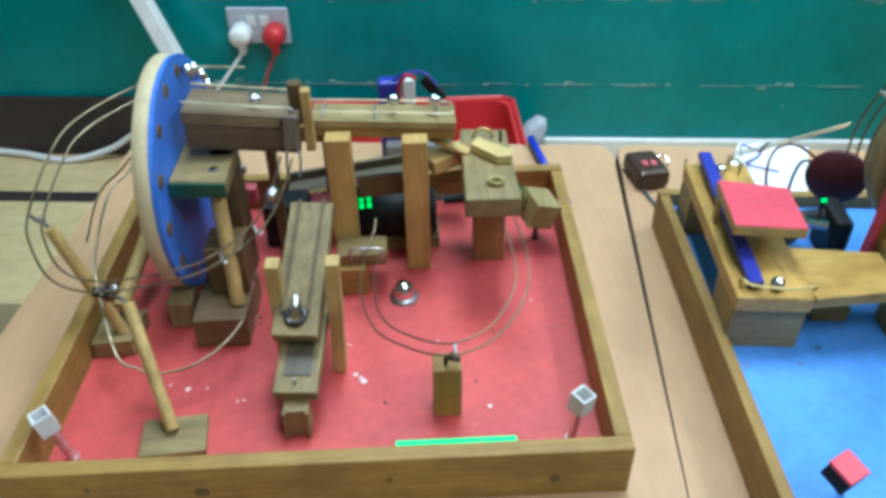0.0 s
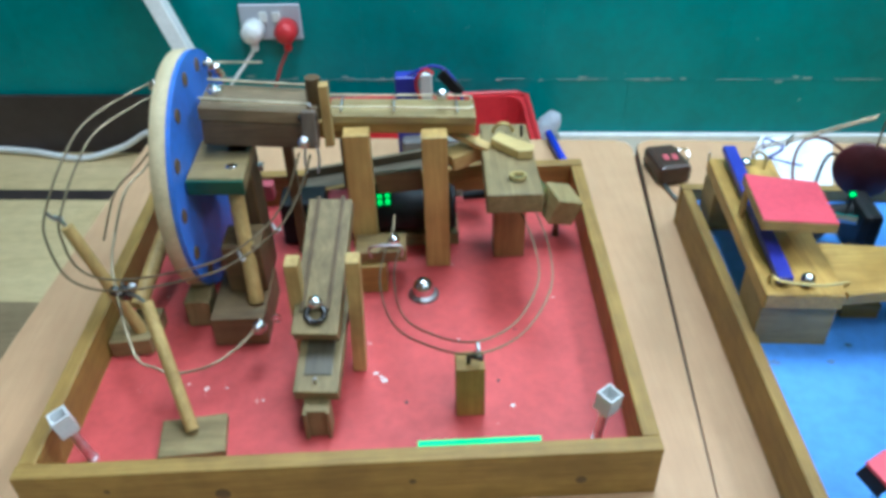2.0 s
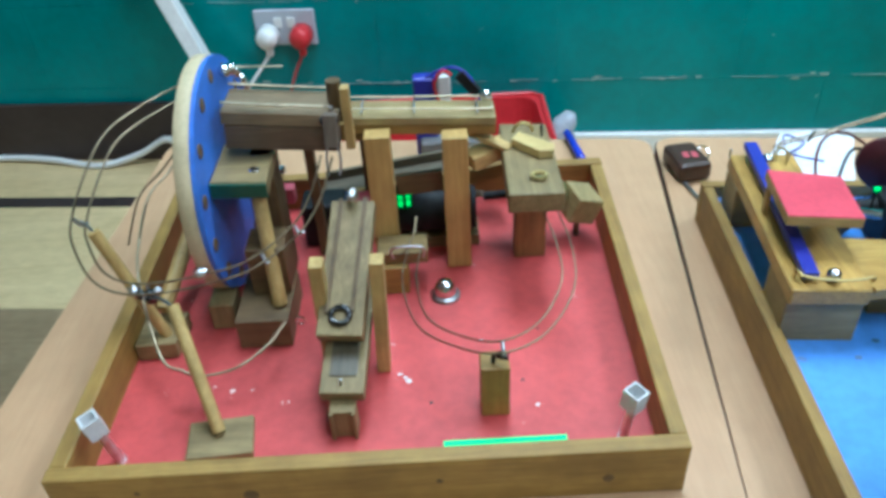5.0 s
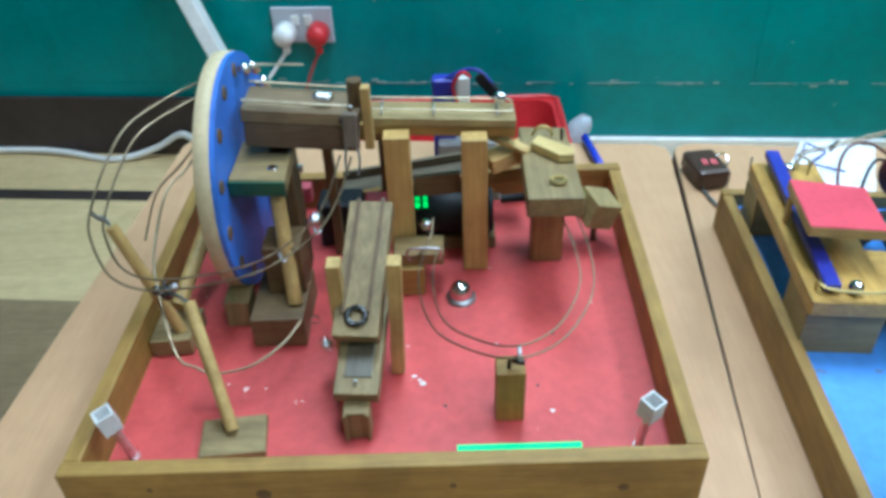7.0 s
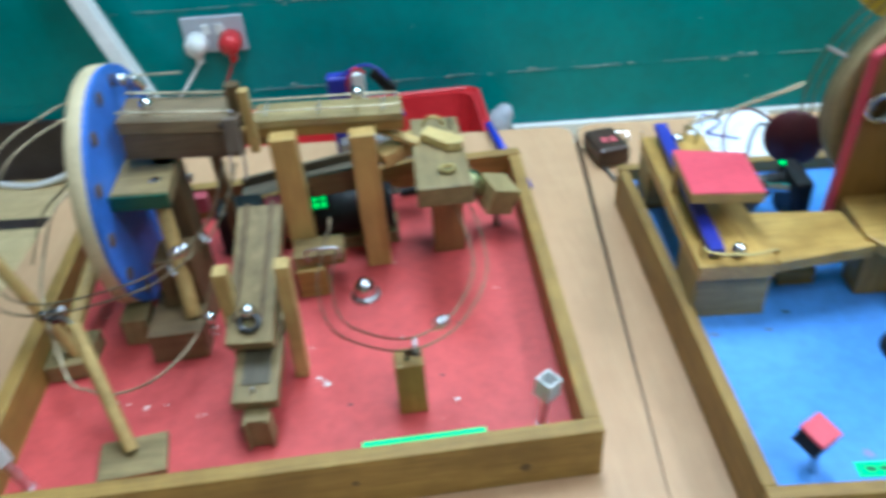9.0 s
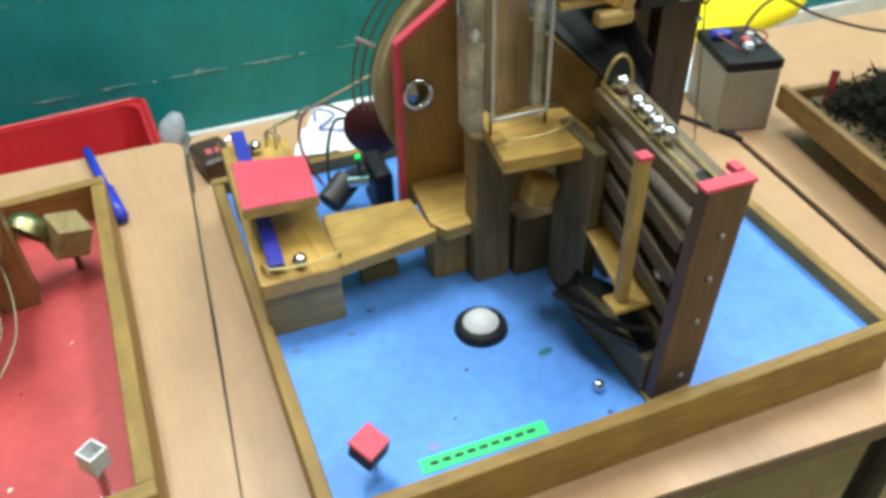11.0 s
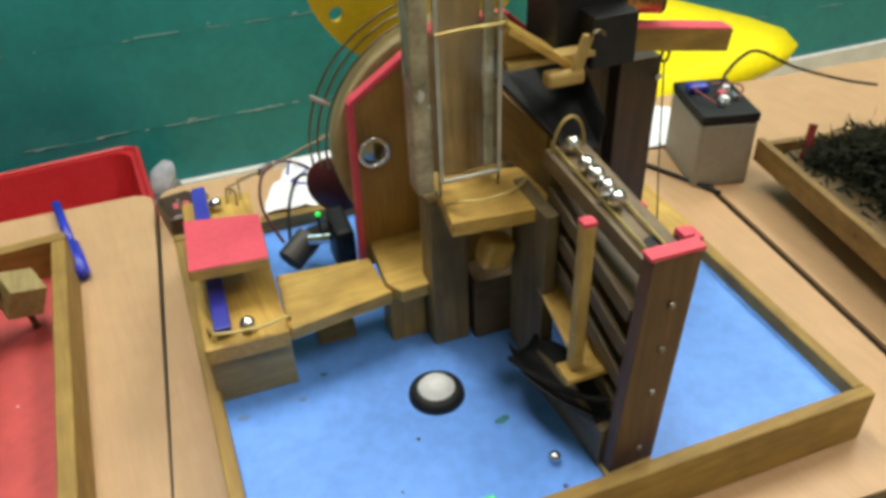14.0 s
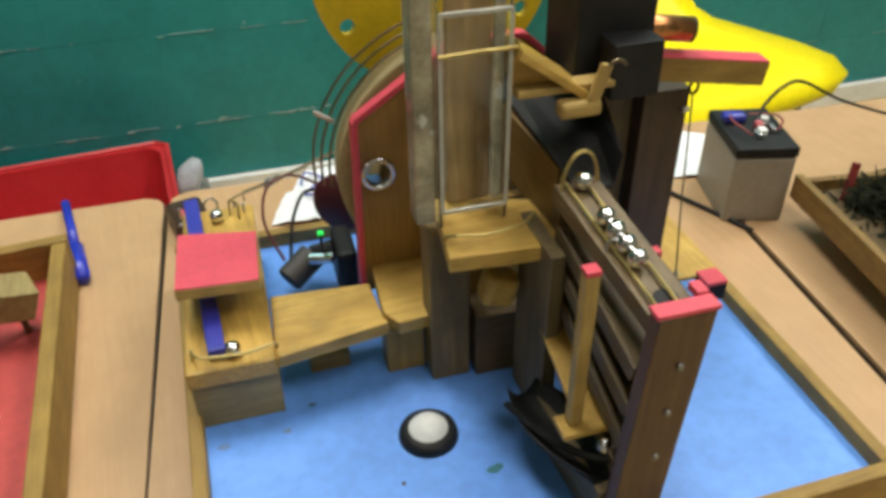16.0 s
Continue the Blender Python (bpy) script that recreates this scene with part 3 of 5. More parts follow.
front_ramp = thing("front_ramp", (0.2, 0.14, F0), "weathered grooved ramp held between two pine posts", "marble ramp")
part("ramp_board", beam((0.209, 0.204, 0.122), (0.1985, 0.096, 0.071), 0.036, 0.013), M["grey_y"], front_ramp, "long weathered grey plank")
for dx in (-0.010, 0.010):
    part("guide_strip", beam((0.209 + dx, 0.203, 0.1290), (0.1985 + dx, 0.11, 0.0855), 0.003, 0.003, bevel=0.0004), M["dark_y"], front_ramp)
part("post", beam((0.1835, 0.124, F0 + 0.001), (0.1845, 0.124, 0.125), 0.011, 0.014, (0, 1, 0)), M["pine_z"], front_ramp, "pale pine post")
part("post", beam((0.2265, 0.123, F0 + 0.001), (0.2305, 0.123, 0.126), 0.011, 0.014, (0, 1, 0)), M["pine_z"], front_ramp, "pale pine post")
part("lower_board", beam((0.206, 0.16, 0.07), (0.199, 0.062, 0.043), 0.034, 0.012), M["grey_y"], front_ramp)
part("foot", box(0.189, 0.209, 0.0512, 0.066, F0, 0.0385), M["grey_z"], front_ramp, "grooved foot block")
for fx in (0.1905, 0.2075):
    part("foot_strip", box(fx - 0.0015, fx + 0.0015, 0.0485, 0.0509, F0, 0.0385, 0.0005), M["grey_z"], front_ramp)
part("ring", wire([(0.1995 + 0.0072 * math.cos(a), 0.107 + 0.0062 * math.sin(a), 0.0855 + 0.003 * math.sin(a)) for a in np.linspace(0, 6.28, 14, endpoint=False)], 0.0024, closed=True, steps=2), M["ring_steel"], front_ramp, "blackened steel ring", True)
part("worn_strip", beam((0.2035, 0.128, 0.0679), (0.2002, 0.074, 0.0530), 0.021, 0.0012, bevel=0.0004), wood("greasy_wood", (0.15, 0.125, 0.075), (0.07, 0.058, 0.036), "y", 0.35), front_ramp, "dark greasy strip down the board")
part("nail", rod((0.199, 0.068, 0.049), (0.199, 0.068, 0.056), 0.0012), M["dull_steel"], front_ramp)
part("back_block", box(0.222, 0.248, 0.218, 0.243, F0, 0.041), M["oak_x"], front_ramp)
part("cross_plank", box(0.2205, 0.2665, 0.2235, 0.2525, 0.0413, 0.0535), wood("tan_plank_x", (0.37, 0.26, 0.10), (0.24, 0.165, 0.06), "x"), front_ramp, "tan plank across to the trestle")

tower = thing("drop_tower", (0.36, 0.24, F0), "thick grey wooden block on an orange post with brass guides", "tower")
part("post", box(0.351, 0.381, 0.263, 0.285, F0, 0.115), M["orange_z"], tower, "orange-brown plywood post")
hb = part("head_block", slab([(0.337, 0.192), (0.384, 0.191), (0.384, 0.312), (0.340, 0.316)], 0.112, 0.131), M["grey_y"], tower, "grey weathered head block")
part("wedge", slab([(0.347, 0.270), (0.355, 0.283), (0.384, 0.257), (0.382, 0.246), (0.369, 0.246)], 0.1315, 0.140, 0.001), wood("pale_pine_wedge", (0.72, 0.55, 0.22), (0.6, 0.43, 0.15), "x", 0.5), hb, "pale pine guide wedge")
part("nail", rod((0.374, 0.268, 0.142), (0.3735, 0.268, 0.153), 0.0014), M["black"], hb, "black nail")
part("back_ring", wire([(0.36 + 0.009 * math.cos(a), 0.292, 0.134 + 0.009 * math.sin(a)) for a in np.linspace(0, 3.14, 9)], 0.0016), M["brass"], hb)
part("eyelet", wire([(0.365 + 0.006 * math.cos(a), 0.215 + 0.005 * math.sin(a), 0.134) for a in np.linspace(0, 6.28, 12, endpoint=False)], 0.0018, closed=True, steps=2), M["brass"], hb)
part("side_arm", beam((0.306, 0.292, 0.14), (0.346, 0.268, 0.131), 0.011, 0.005), M["pine_x"], tower)
part("side_arm", beam((0.309, 0.272, 0.118), (0.345, 0.29, 0.123), 0.02, 0.014), M["pine_x"], tower)

part("pen_clip", box(0.367, 0.377, 0.255, 0.2625, 0.092, 0.1, 0.001), M["grey_plastic"], tower)
off_cut = thing("off_cut_block", (0.417, 0.292, F0), "tilted pine off-cut block on a short peg beside the tower", "block")
part("block_body", box(0.4025, 0.4315, 0.276, 0.308, 0.038, 0.066, 0.001, Matrix.Rotation(radians(22), 3, "Y") @ Matrix.Rotation(radians(20), 3, "Z")), M["straw_y"], off_cut)
part("peg", rod((0.417, 0.297, F0), (0.4165, 0.295, 0.043), 0.0028), M["dark_z"], off_cut, "dark round peg")

bell = thing("brass_bell", (0.388, 0.297, 0.066), "small tarnished brass bell cup hung behind the tower", "bell")
part("cup", lathe([(0.0180, 0.0), (0.0172, 0.007), (0.0138, 0.013), (0.0072, 0.0172), (0, 0.0185), (0, 0.0170), (0.0066, 0.0156), (0.0126, 0.0114), (0.0160, 0.0066), (0.0167, 0.0), (0.0180, 0.0)], (0.3870, 0.292, 0.0640), 24, (0.62, 0.55, 0.45)), metal("tarnished_brass", (0.42, 0.40, 0.19), 0.35), bell, "domed brass cup", True)
part("pin", rod((0.3812, 0.2845, 0.070), (0.3915, 0.297, 0.072), 0.0012), M["dull_steel"], bell)

motor = thing("motor", (0.27, 0.31, 0.05), "black cylindrical geared motor lying behind the trestle", "motor")
part("body", rod((0.232, 0.305, 0.046), (0.312, 0.305, 0.046), 0.0225, 24), M["black"], motor, smooth=True)
part("shaft", rod((0.316, 0.302, 0.059), (0.352, 0.302, 0.061), 0.0042), M["black"], motor)
part("end_plate", rod((0.3125, 0.305, 0.046), (0.3155, 0.305, 0.046), 0.0212, 24), M["black"], motor)
for lx, lz in ((0.2425, 0.0670), (0.2500, 0.0675), (0.2425, 0.0745), (0.2500, 0.0750), (0.2455, 0.0825)):
    part("led", box(lx - 0.0022, lx + 0.0022, 0.282, 0.286, lz - 0.0022, lz + 0.0022, 0.0006), M["led"], motor, "lit green light")
part("led_board", box(0.238, 0.2545, 0.2863, 0.2885, 0.050, 0.0865, 0.0005), M["black"], motor, "black light holder")
part("shaft_nut", rod((0.316, 0.302, 0.059), (0.323, 0.302, 0.059), 0.0075, 6), M["steel"], motor)
part("cradle", box(0.225, 0.318, 0.288, 0.325, F0, 0.0235), M["grey_x"], motor)
chan = thing("return_channel", (0.27, 0.345, 0.08), "long grey sloping channel returning balls behind the trestle", "marble track")
part("bed", beam((0.162, 0.352, 0.046), (0.35, 0.352, 0.074), 0.024, 0.006), wood("sooty_plank_x", (0.17, 0.14, 0.09), (0.09, 0.072, 0.045), "x"), chan, "dark grey channel bed")
part("front_lip", beam((0.162, 0.337, 0.040), (0.35, 0.337, 0.068), 0.006, 0.017), M["oak_x"], chan, "brown wooden front lip")
part("back_lip", beam((0.162, 0.3665, 0.051), (0.35, 0.3665, 0.079), 0.005, 0.014), wood("sooty_lip_x", (0.20, 0.16, 0.09), (0.11, 0.085, 0.05), "x"), chan)

post = thing("rail_post", (0.315, 0.075, F0), "short wooden block post carrying a rail clip", "post")
part("block_body", box(0.304, 0.326, 0.064, 0.084, F0, 0.0615), M["oak_z"], post)
part("hook", wire([(0.314, 0.072, 0.061), (0.3142, 0.0715, 0.069), (0.3165, 0.068, 0.0735), (0.32, 0.067, 0.076)], 0.0016), M["black"], post)
part("clip", box(0.315, 0.3245, 0.0605, 0.0645, 0.0745, 0.0785, 0.001, Matrix.Rotation(radians(-18), 3, "Z")), M["ring_steel"], post)

dome = thing("dome_stud", (0.281, 0.212, F0), "polished steel dome stud on the red base", "stud")
part("flange", lathe([(0, 0.004), (0.0125, 0.0035), (0.0142, 0.001), (0.0142, 0)], (0.281, 0.212, F0)), M["dull_steel"], dome, smooth=True)
part("dome", lathe([(0, 0.0185), (0.004, 0.0178), (0.0075, 0.0152), (0.0098, 0.0105), (0.0104, 0.0041)], (0.281, 0.212, F0)), M["steel"], dome, smooth=True)


def cup(x, y, lean, group="square cup bolts"):
    """A square tube cup on a leaning bolt."""
    t = thing("cup_bolt", (x, y, F0), "square white metal cup on a leaning steel bolt", "cup", group)
    top = Vector((x + lean[0], y + lean[1], 0.046))
    part("bolt", rod((x, y, F0), top, 0.0034), M["bolt"], t)
    part("nut", lathe([(0, 0.002), (0.0042, 0.002), (0.0045, 0.0), (0, 0)], (x, y, F0), 6), M["bolt"], t)
    d = (top - Vector((x, y, F0))).normalized()
    x1 = Vector((0.8, 0.6, 0))
    x1 = (x1 - d * x1.dot(d)).normalized()
    y1 = d.cross(x1)
    bm = bmesh.new()
    s, wall_t, hgt = 0.0066, 0.0013, 0.017
    rings = []
    for r, hz in ((s, 0), (s, hgt), (s - wall_t, hgt), (s - wall_t, 0.004)):
        rings.append([bm.verts.new(top + x1 * sx * r + y1 * sy * r + d * hz) for sx, sy in ((-1, -1), (1, -1), (1, 1), (-1, 1))])
    for a, b in zip(rings, rings[1:]):
        for k in range(4):
            bm.faces.new((a[k], a[(k + 1) % 4], b[(k + 1) % 4], b[k]))
    bm.faces.new(rings[0][::-1])
    bm.faces.new(rings[-1])
    part("cup", bm, M["white_metal"], t)
    return t


cup(0.0305, 0.040, (-0.006, -0.002))
cup(0.408, 0.037, (0.003, -0.002))

# leaning sticks that hold the spiral
s1 = thing("stick_stand", (0.1, 0.055, F0), "round leaning stick glued into a square wooden foot", "stand", "stick stands")
part("foot", slab([(0.081, 0.032), (0.131, 0.036), (0.126, 0.073), (0.077, 0.068)], F0, 0.0175), M["grey_x"], s1)
part("stick", rod((0.103, 0.055, 0.02), (0.072, 0.115, 0.098), 0.005), M["pine_z"], s1, "round pine stick")
s2 = thing("stick_stand", (0.02, 0.165, F0), "two leaning round sticks in a grey wooden foot", "stand", "stick stands")
part("foot", slab([(0.0135, 0.146), (0.048, 0.148), (0.05, 0.19), (0.0135, 0.188)], F0, 0.028), M["grey_x"], s2)
part("stick", rod((0.04, 0.16, 0.022), (0.004, 0.17, 0.132), 0.005), M["pine_z"], s2, "round pine stick")
part("stick", rod((0.034, 0.178, 0.04), (0.047, 0.26, 0.07), 0.007), M["pine_z"], s2, "round pine stick")

# green name strip on the red base
lab1 = thing("name_strip", (0.33, 0.035, F0), "fluorescent green printed paper strip on the red base", "label", "green name strips")
part("paper_strip", box(0.2735, 0.3665, 0.026, 0.0415, F0 + 0.0002, F0 + 0.001, 0), M["green"], lab1)
for k in range(9):
    part("printed_bar", box(0.279 + k * 0.009, 0.285 + k * 0.009, 0.0305, 0.0325, F0 + 0.0011, F0 + 0.0014, 0), M["ink"], lab1)

# drive unit half hidden behind the wheel
unit = thing("drive_unit", (0.17, 0.32, F0), "black gearbox with a red cover behind the wheel", "gearbox")
part("gearbox", box(0.142, 0.186, 0.298, 0.332, F0, 0.060, 0.003), M["black"], unit)
part("red_cover", box(0.188, 0.214, 0.303, 0.328, 0.02, 0.058, 0.003), paint("dark_red_casing", (0.16, 0.01, 0.014), 0.45), unit, "dark red cover")
part("connector", box(0.12, 0.138, 0.305, 0.318, 0.060, 0.078, 0.002), M["pink"], unit, "pink connector")
part("back_rail", beam((0.12, 0.335, 0.128), (0.22, 0.335, 0.122), 0.012, 0.018), M["oak_x"], unit)
part("rail_leg", box(0.205, 0.215, 0.3305, 0.3395, F0, 0.112), M["dark_z"], unit)

# ---- blue machine ----
TB = Matrix.Rotation(radians(-5.5), 3, "Z")
# its parts are given in a unit of 0.949 m, on a base 33 mm above the table
BLUE = Matrix.Translation((0.0276, -0.0163, 0.0230)) @ Matrix.Scale(0.9493, 4)
SPACE[0] = BLUE


def bb(cx, cy, sx, sy, z0, z1, bevel=0.001, more=None):
    """A board set square to the blue tray."""
    return box(cx - sx / 2, cx + sx / 2, cy - sy / 2, cy + sy / 2, z0, z1, bevel, TB if more is None else TB @ more)


pier = thing("end_platform", (0.583, 0.23, F0), "honey plywood platform on a grey wooden block, with a brass rail", "platform")
part("base_block", bb(0.578, 0.152, 0.062, 0.05, F0, 0.054), wood("pale_block_x", (0.42, 0.31, 0.13), (0.29, 0.205, 0.08), "x"), pier, "pale wooden base block")
part("base_block", bb(0.592, 0.312, 0.062, 0.04, F0, 0.054), wood("pale_block_x", (0.42, 0.31, 0.13), (0.29, 0.205, 0.08), "x"), pier, "pale wooden base block")
part("deck", bb(0.585, 0.229, 0.063, 0.215, 0.0545, 0.07, 0.0015), M["honey_y"], pier, "honey plywood deck")
part("rail", wire([(0.551, 0.140, 0.07), (0.551, 0.1395, 0.078), (0.556, 0.130, 0.0785), (0.585, 0.124, 0.078), (0.607, 0.126, 0.078), (0.609, 0.130, 0.07)], 0.0013), M["brass"], pier, "bent brass rail")
part("staple", wire([(0.604, 0.32, 0.07), (0.606, 0.326, 0.082), (0.612, 0.318, 0.082), (0.611, 0.312, 0.07)], 0.0012), M["brass"], pier)
part("nail", rod((0.562, 0.333, 0.07), (0.562, 0.333, 0.08), 0.001), M["dull_steel"], pier)
part("nail", rod((0.617, 0.322, 0.07), (0.617, 0.322, 0.08), 0.001), M["dull_steel"], pier)

cover = thing("red_cover", (0.582, 0.2, 0.1), "red painted plywood cover plate on short posts", "cover plate")
part("plate", slab([(0.549, 0.171), (0.608, 0.161), (0.617, 0.225), (0.558, 0.243)], 0.1, 0.109, 0.001), M["pine_x"], cover)
part("painted_top", slab([(0.5495, 0.1715), (0.6078, 0.1616), (0.6166, 0.2246), (0.5583, 0.2424)], 0.1091, 0.1103, 0.0003), M["red_card"], cover, "red painted top face")
part("post", bb(0.606, 0.222, 0.008, 0.008, 0.0705, 0.0995), M["pine_z"], cover)
part("post", bb(0.5605, 0.234, 0.004, 0.008, 0.0705, 0.0995), M["pine_z"], cover)

lever = single("blue_lever", beam((0.5815, 0.336, 0.082), (0.5605, 0.133, 0.0765), 0.0125, 0.007), M["blue_tape"], (0.569, 0.23, 0.079), "navy blue taped wooden lever lying under the cover", "lever")

walkway = thing("plank_walkway", (0.67, 0.16, 0.06), "honey plywood marble walkway with a torn edge", "marble track")
part("plank", slab([(0.606, 0.122), (0.692, 0.127), (0.694, 0.184), (0.616, 0.197)], 0.0565, 0.065), M["honey_x"], walkway)
part("plank", slab([(0.6925, 0.14), (0.70, 0.123), (0.742, 0.123), (0.757, 0.193), (0.703, 0.212)], 0.0568, 0.069), M["honey_x"], walkway)
part("edge_strip", beam((0.608, 0.1225, 0.067), (0.692, 0.129, 0.067), 0.005, 0.005, bevel=0.0006), M["honey_x"], walkway)
part("support_block", bb(0.708, 0.145, 0.03, 0.026, F0, 0.0565), M["oak_z"], walkway)
part("support_block", bb(0.651, 0.165, 0.032, 0.02, F0, 0.026), M["oak_x"], walkway)

column = thing("perspex_column", (0.745, 0.11, F0), "tall wooden post with a shelf and a clear perspex square tube", "column")
part("lower_post", bb(0.738, 0.124, 0.03, 0.026, F0, 0.15), wood("weathered_post", (0.31, 0.205, 0.07), (0.17, 0.11, 0.04), "z", 0.55), column, "dark greyish wooden post")
part("shelf", slab([(0.7185, 0.066), (0.811, 0.050), (0.823, 0.1), (0.734, 0.137)], 0.1505, 0.1625, 0.0012), M["honey_x"], column, "honey plywood shelf")
part("shelf_rail", wire([(0.724, 0.088, 0.163), (0.728, 0.076, 0.171), (0.748, 0.069, 0.172), (0.772, 0.072, 0.172), (0.786, 0.082, 0.171)], 0.0012), M["brass"], column)
part("back_board", bb(0.756, 0.128, 0.03, 0.006, 0.163, 0.46), wood("streaky_board", (0.60, 0.41, 0.20), (0.36, 0.225, 0.095), "z", 0.5, 1.0, 0.5), column)
TW = 0.0022
for cx, cy, sx, sy, z0, z1, lab in ((0.748, 0.0965, 0.044, TW, 0.175, 0.307, "clear perspex face"), (0.7265, 0.1095, TW, 0.023, 0.164, 0.46, "clear perspex side"), (0.7705, 0.1055, TW, 0.023, 0.164, 0.46, "clear perspex side")):
    pane = part("tube_wall", bb(cx, cy, sx, sy, z0, z1, 0.0004), M["perspex"], column, lab)
    pane.visible_shadow = False
part("side_post", bb(0.7663, 0.1040, 0.008, 0.004, 0.1765, 0.46), M["haze"], column, "scuffed pale perspex edge strip")
part("side_post", bb(0.7195, 0.117, 0.0128, 0.02, 0.163, 0.46), M["haze"], column, "scuffed grey perspex edge post")
for a, b in (((0.7265, 0.0975, 0.176), (0.7695, 0.0935, 0.176)), ((0.7265, 0.0975, 0.306), (0.7695, 0.0935, 0.306)), ((0.7265, 0.0975, 0.176), (0.7265, 0.0975, 0.306)), ((0.7695, 0.0935, 0.176), (0.7695, 0.0935, 0.306))):
    part("sawn_edge", beam(a, b, 0.0026, 0.0024, (0.3, 1, 0.2), 0.0003), M["sawn"], column, "frosted sawn perspex edge")
part("band", wire([(0.724, 0.095, 0.283), (0.748, 0.0935, 0.2835), (0.773, 0.0925, 0.284), (0.7745, 0.118, 0.284)], 0.0014), M["brass"], column, "yellow brass wire band")

drum = thing("octagon_drum", (0.79, 0.22, F0), "brown plywood octagon panel with red edges before a round drum", "drum")
OCT = [(0.693, 0.045), (0.695, 0.12), (0.697, 0.201), (0.752, 0.238), (0.772, 0.252), (0.825, 0.252), (0.878, 0.205), (0.888, 0.13), (0.888, 0.045)]


def facing(pts, y0, y1):
    """An outline in x and z with depth, set square to the blue tray."""
    bm = bmesh.new()
    a = [bm.verts.new((x, y0 - (x - 0.69) * 0.096, z)) for x, z in pts]
    b = [bm.verts.new((x, y1 - (x - 0.69) * 0.096, z)) for x, z in pts]
    bm.faces.new(a)
    bm.faces.new(b[::-1])
    n = len(pts)
    for k in range(n):
        bm.faces.new((a[k], b[k], b[(k + 1) % n], a[(k + 1) % n]))
    return bm


part("front_panel", facing(OCT, 0.2, 0.208), wood("brown_ply", (0.44, 0.24, 0.055), (0.28, 0.145, 0.032), "z", 0.5), drum, "brown plywood front panel")
for k in range(1, 8):
    (x0, z0), (x1, z1) = OCT[k - 1], OCT[k]
    part("red_edge", beam((x0, 0.2015 - (x0 - 0.69) * 0.096, z0), (x1, 0.2015 - (x1 - 0.69) * 0.096, z1), 0.0045, 0.0095, (0, 1, 0), 0.0005), M["red_card"], drum, "red painted edge strip")
DC = Vector((0.792, 0.233, 0.142))
dax = Vector((-0.096, -1, 0)).normalized()
part("drum_ring", lathe([(0.086, 0.0), (0.103, 0.0), (0.104, 0.001), (0.104, 0.022), (0.103, 0.023), (0.086, 0.023), (0.086, 0.0)], DC, 64, dax), paint("dusty_ply_edge", (0.42, 0.33, 0.16), 0.6, 0.2, 40), drum, "dusty plywood ring", True)
part("peep_ring", lathe([(0.010, -0.001), (0.0135, -0.001), (0.0145, 0.001), (0.013, 0.004), (0.010, 0.004), (0.010, -0.001)], (0.712, 0.1975, 0.156), 24, dax), M["steel"], drum, "polished steel peep ring", True)
part("peep_glass", lathe([(0, 0.002), (0.0105, 0.001), (0.0105, 0), (0, 0)], (0.712, 0.1975, 0.156), 24, dax), metal("smoky_mirror", (0.35, 0.33, 0.30), 0.12), drum)
for k in range(3):
    r = 0.110 + 0.005 * k
    pts = [DC + Vector((-math.cos(a) * r, 0.006 * k - 0.012 + math.cos(a) * r * 0.096, math.sin(a) * r)) for a in np.linspace(-0.1, 1.35, 9)]
    part("guide_wire", wire(pts, 0.0011), M["wire"], drum, "curved guide wire")
part("wire_tie", beam(DC + Vector((-0.104, -0.01, 0.05)), DC + Vector((-0.117, 0.0, 0.056)), 0.003, 0.003, bevel=0.0005), M["dull_steel"], drum)
part("roof_board", beam((0.775, 0.110, 0.279), (0.822, 0.106, 0.246), 0.046, 0.0055), M["honey_x"], drum, "pale plywood roof board")
part("sill_board", beam((0.774, 0.097, 0.2525), (0.840, 0.093, 0.2515), 0.014, 0.005), M["pine_x"], drum)
part("gable", facing([(0.774, 0.2555), (0.774, 0.282), (0.812, 0.2555)], 0.108, 0.112), M["honey_x"], drum)

# yellow wheel behind the drum, with a ring of round holes
YC = Vector((0.786, 0.262, 0.286))
ywheel = thing("yellow_wheel", YC, "yellow plywood wheel with round holes near its rim", "wheel")
bm = bmesh.new()
edges = []
for cx, cz, r, n in [(0, 0, 0.095, 64)] + [(0.081 * math.cos(radians(-30 + 60 * k)), 0.081 * math.sin(radians(-30 + 60 * k)), 0.0062, 16) for k in range(6)]:
    vs = [bm.verts.new(YC + Vector((cx + r * math.cos(a), -(cx + r * math.cos(a)) * 0.096, cz + r * math.sin(a)))) for a in np.linspace(0, 6.28319, n, endpoint=False)]
    edges += [bm.edges.new((vs[k], vs[(k + 1) % n])) for k in range(n)]
bmesh.ops.triangle_fill(bm, edges=edges, use_beauty=True)
e = bmesh.ops.extrude_face_region(bm, geom=bm.faces[:])
bmesh.ops.translate(bm, vec=(0, 0.007, 0), verts=[v for v in e["geom"] if isinstance(v, bmesh.types.BMVert)])
part("disc", bm, paint("dull_yellow_paint", (0.70, 0.50, 0.01), 0.45, 0.12, 25), ywheel, "dull yellow painted disc")
part("axle", rod(YC + Vector((0, 0.008, 0)), YC + Vector((0, 0.03, 0)), 0.006), M["dull_steel"], ywheel)
part("axle_post", box(YC.x - 0.012, YC.x + 0.012, 0.292, 0.302, F0, YC.z + 0.02), M["dark_z"], ywheel)
single("wood_lump", box(0.752, 0.776, 0.078, 0.099, 0.097, 0.123, 0.005, TB @ Matrix.Rotation(radians(18), 3, "Y")), M["honey_y"], (0.763, 0.108, 0.085), "rounded honey wood lump fixed beside the post", "block")

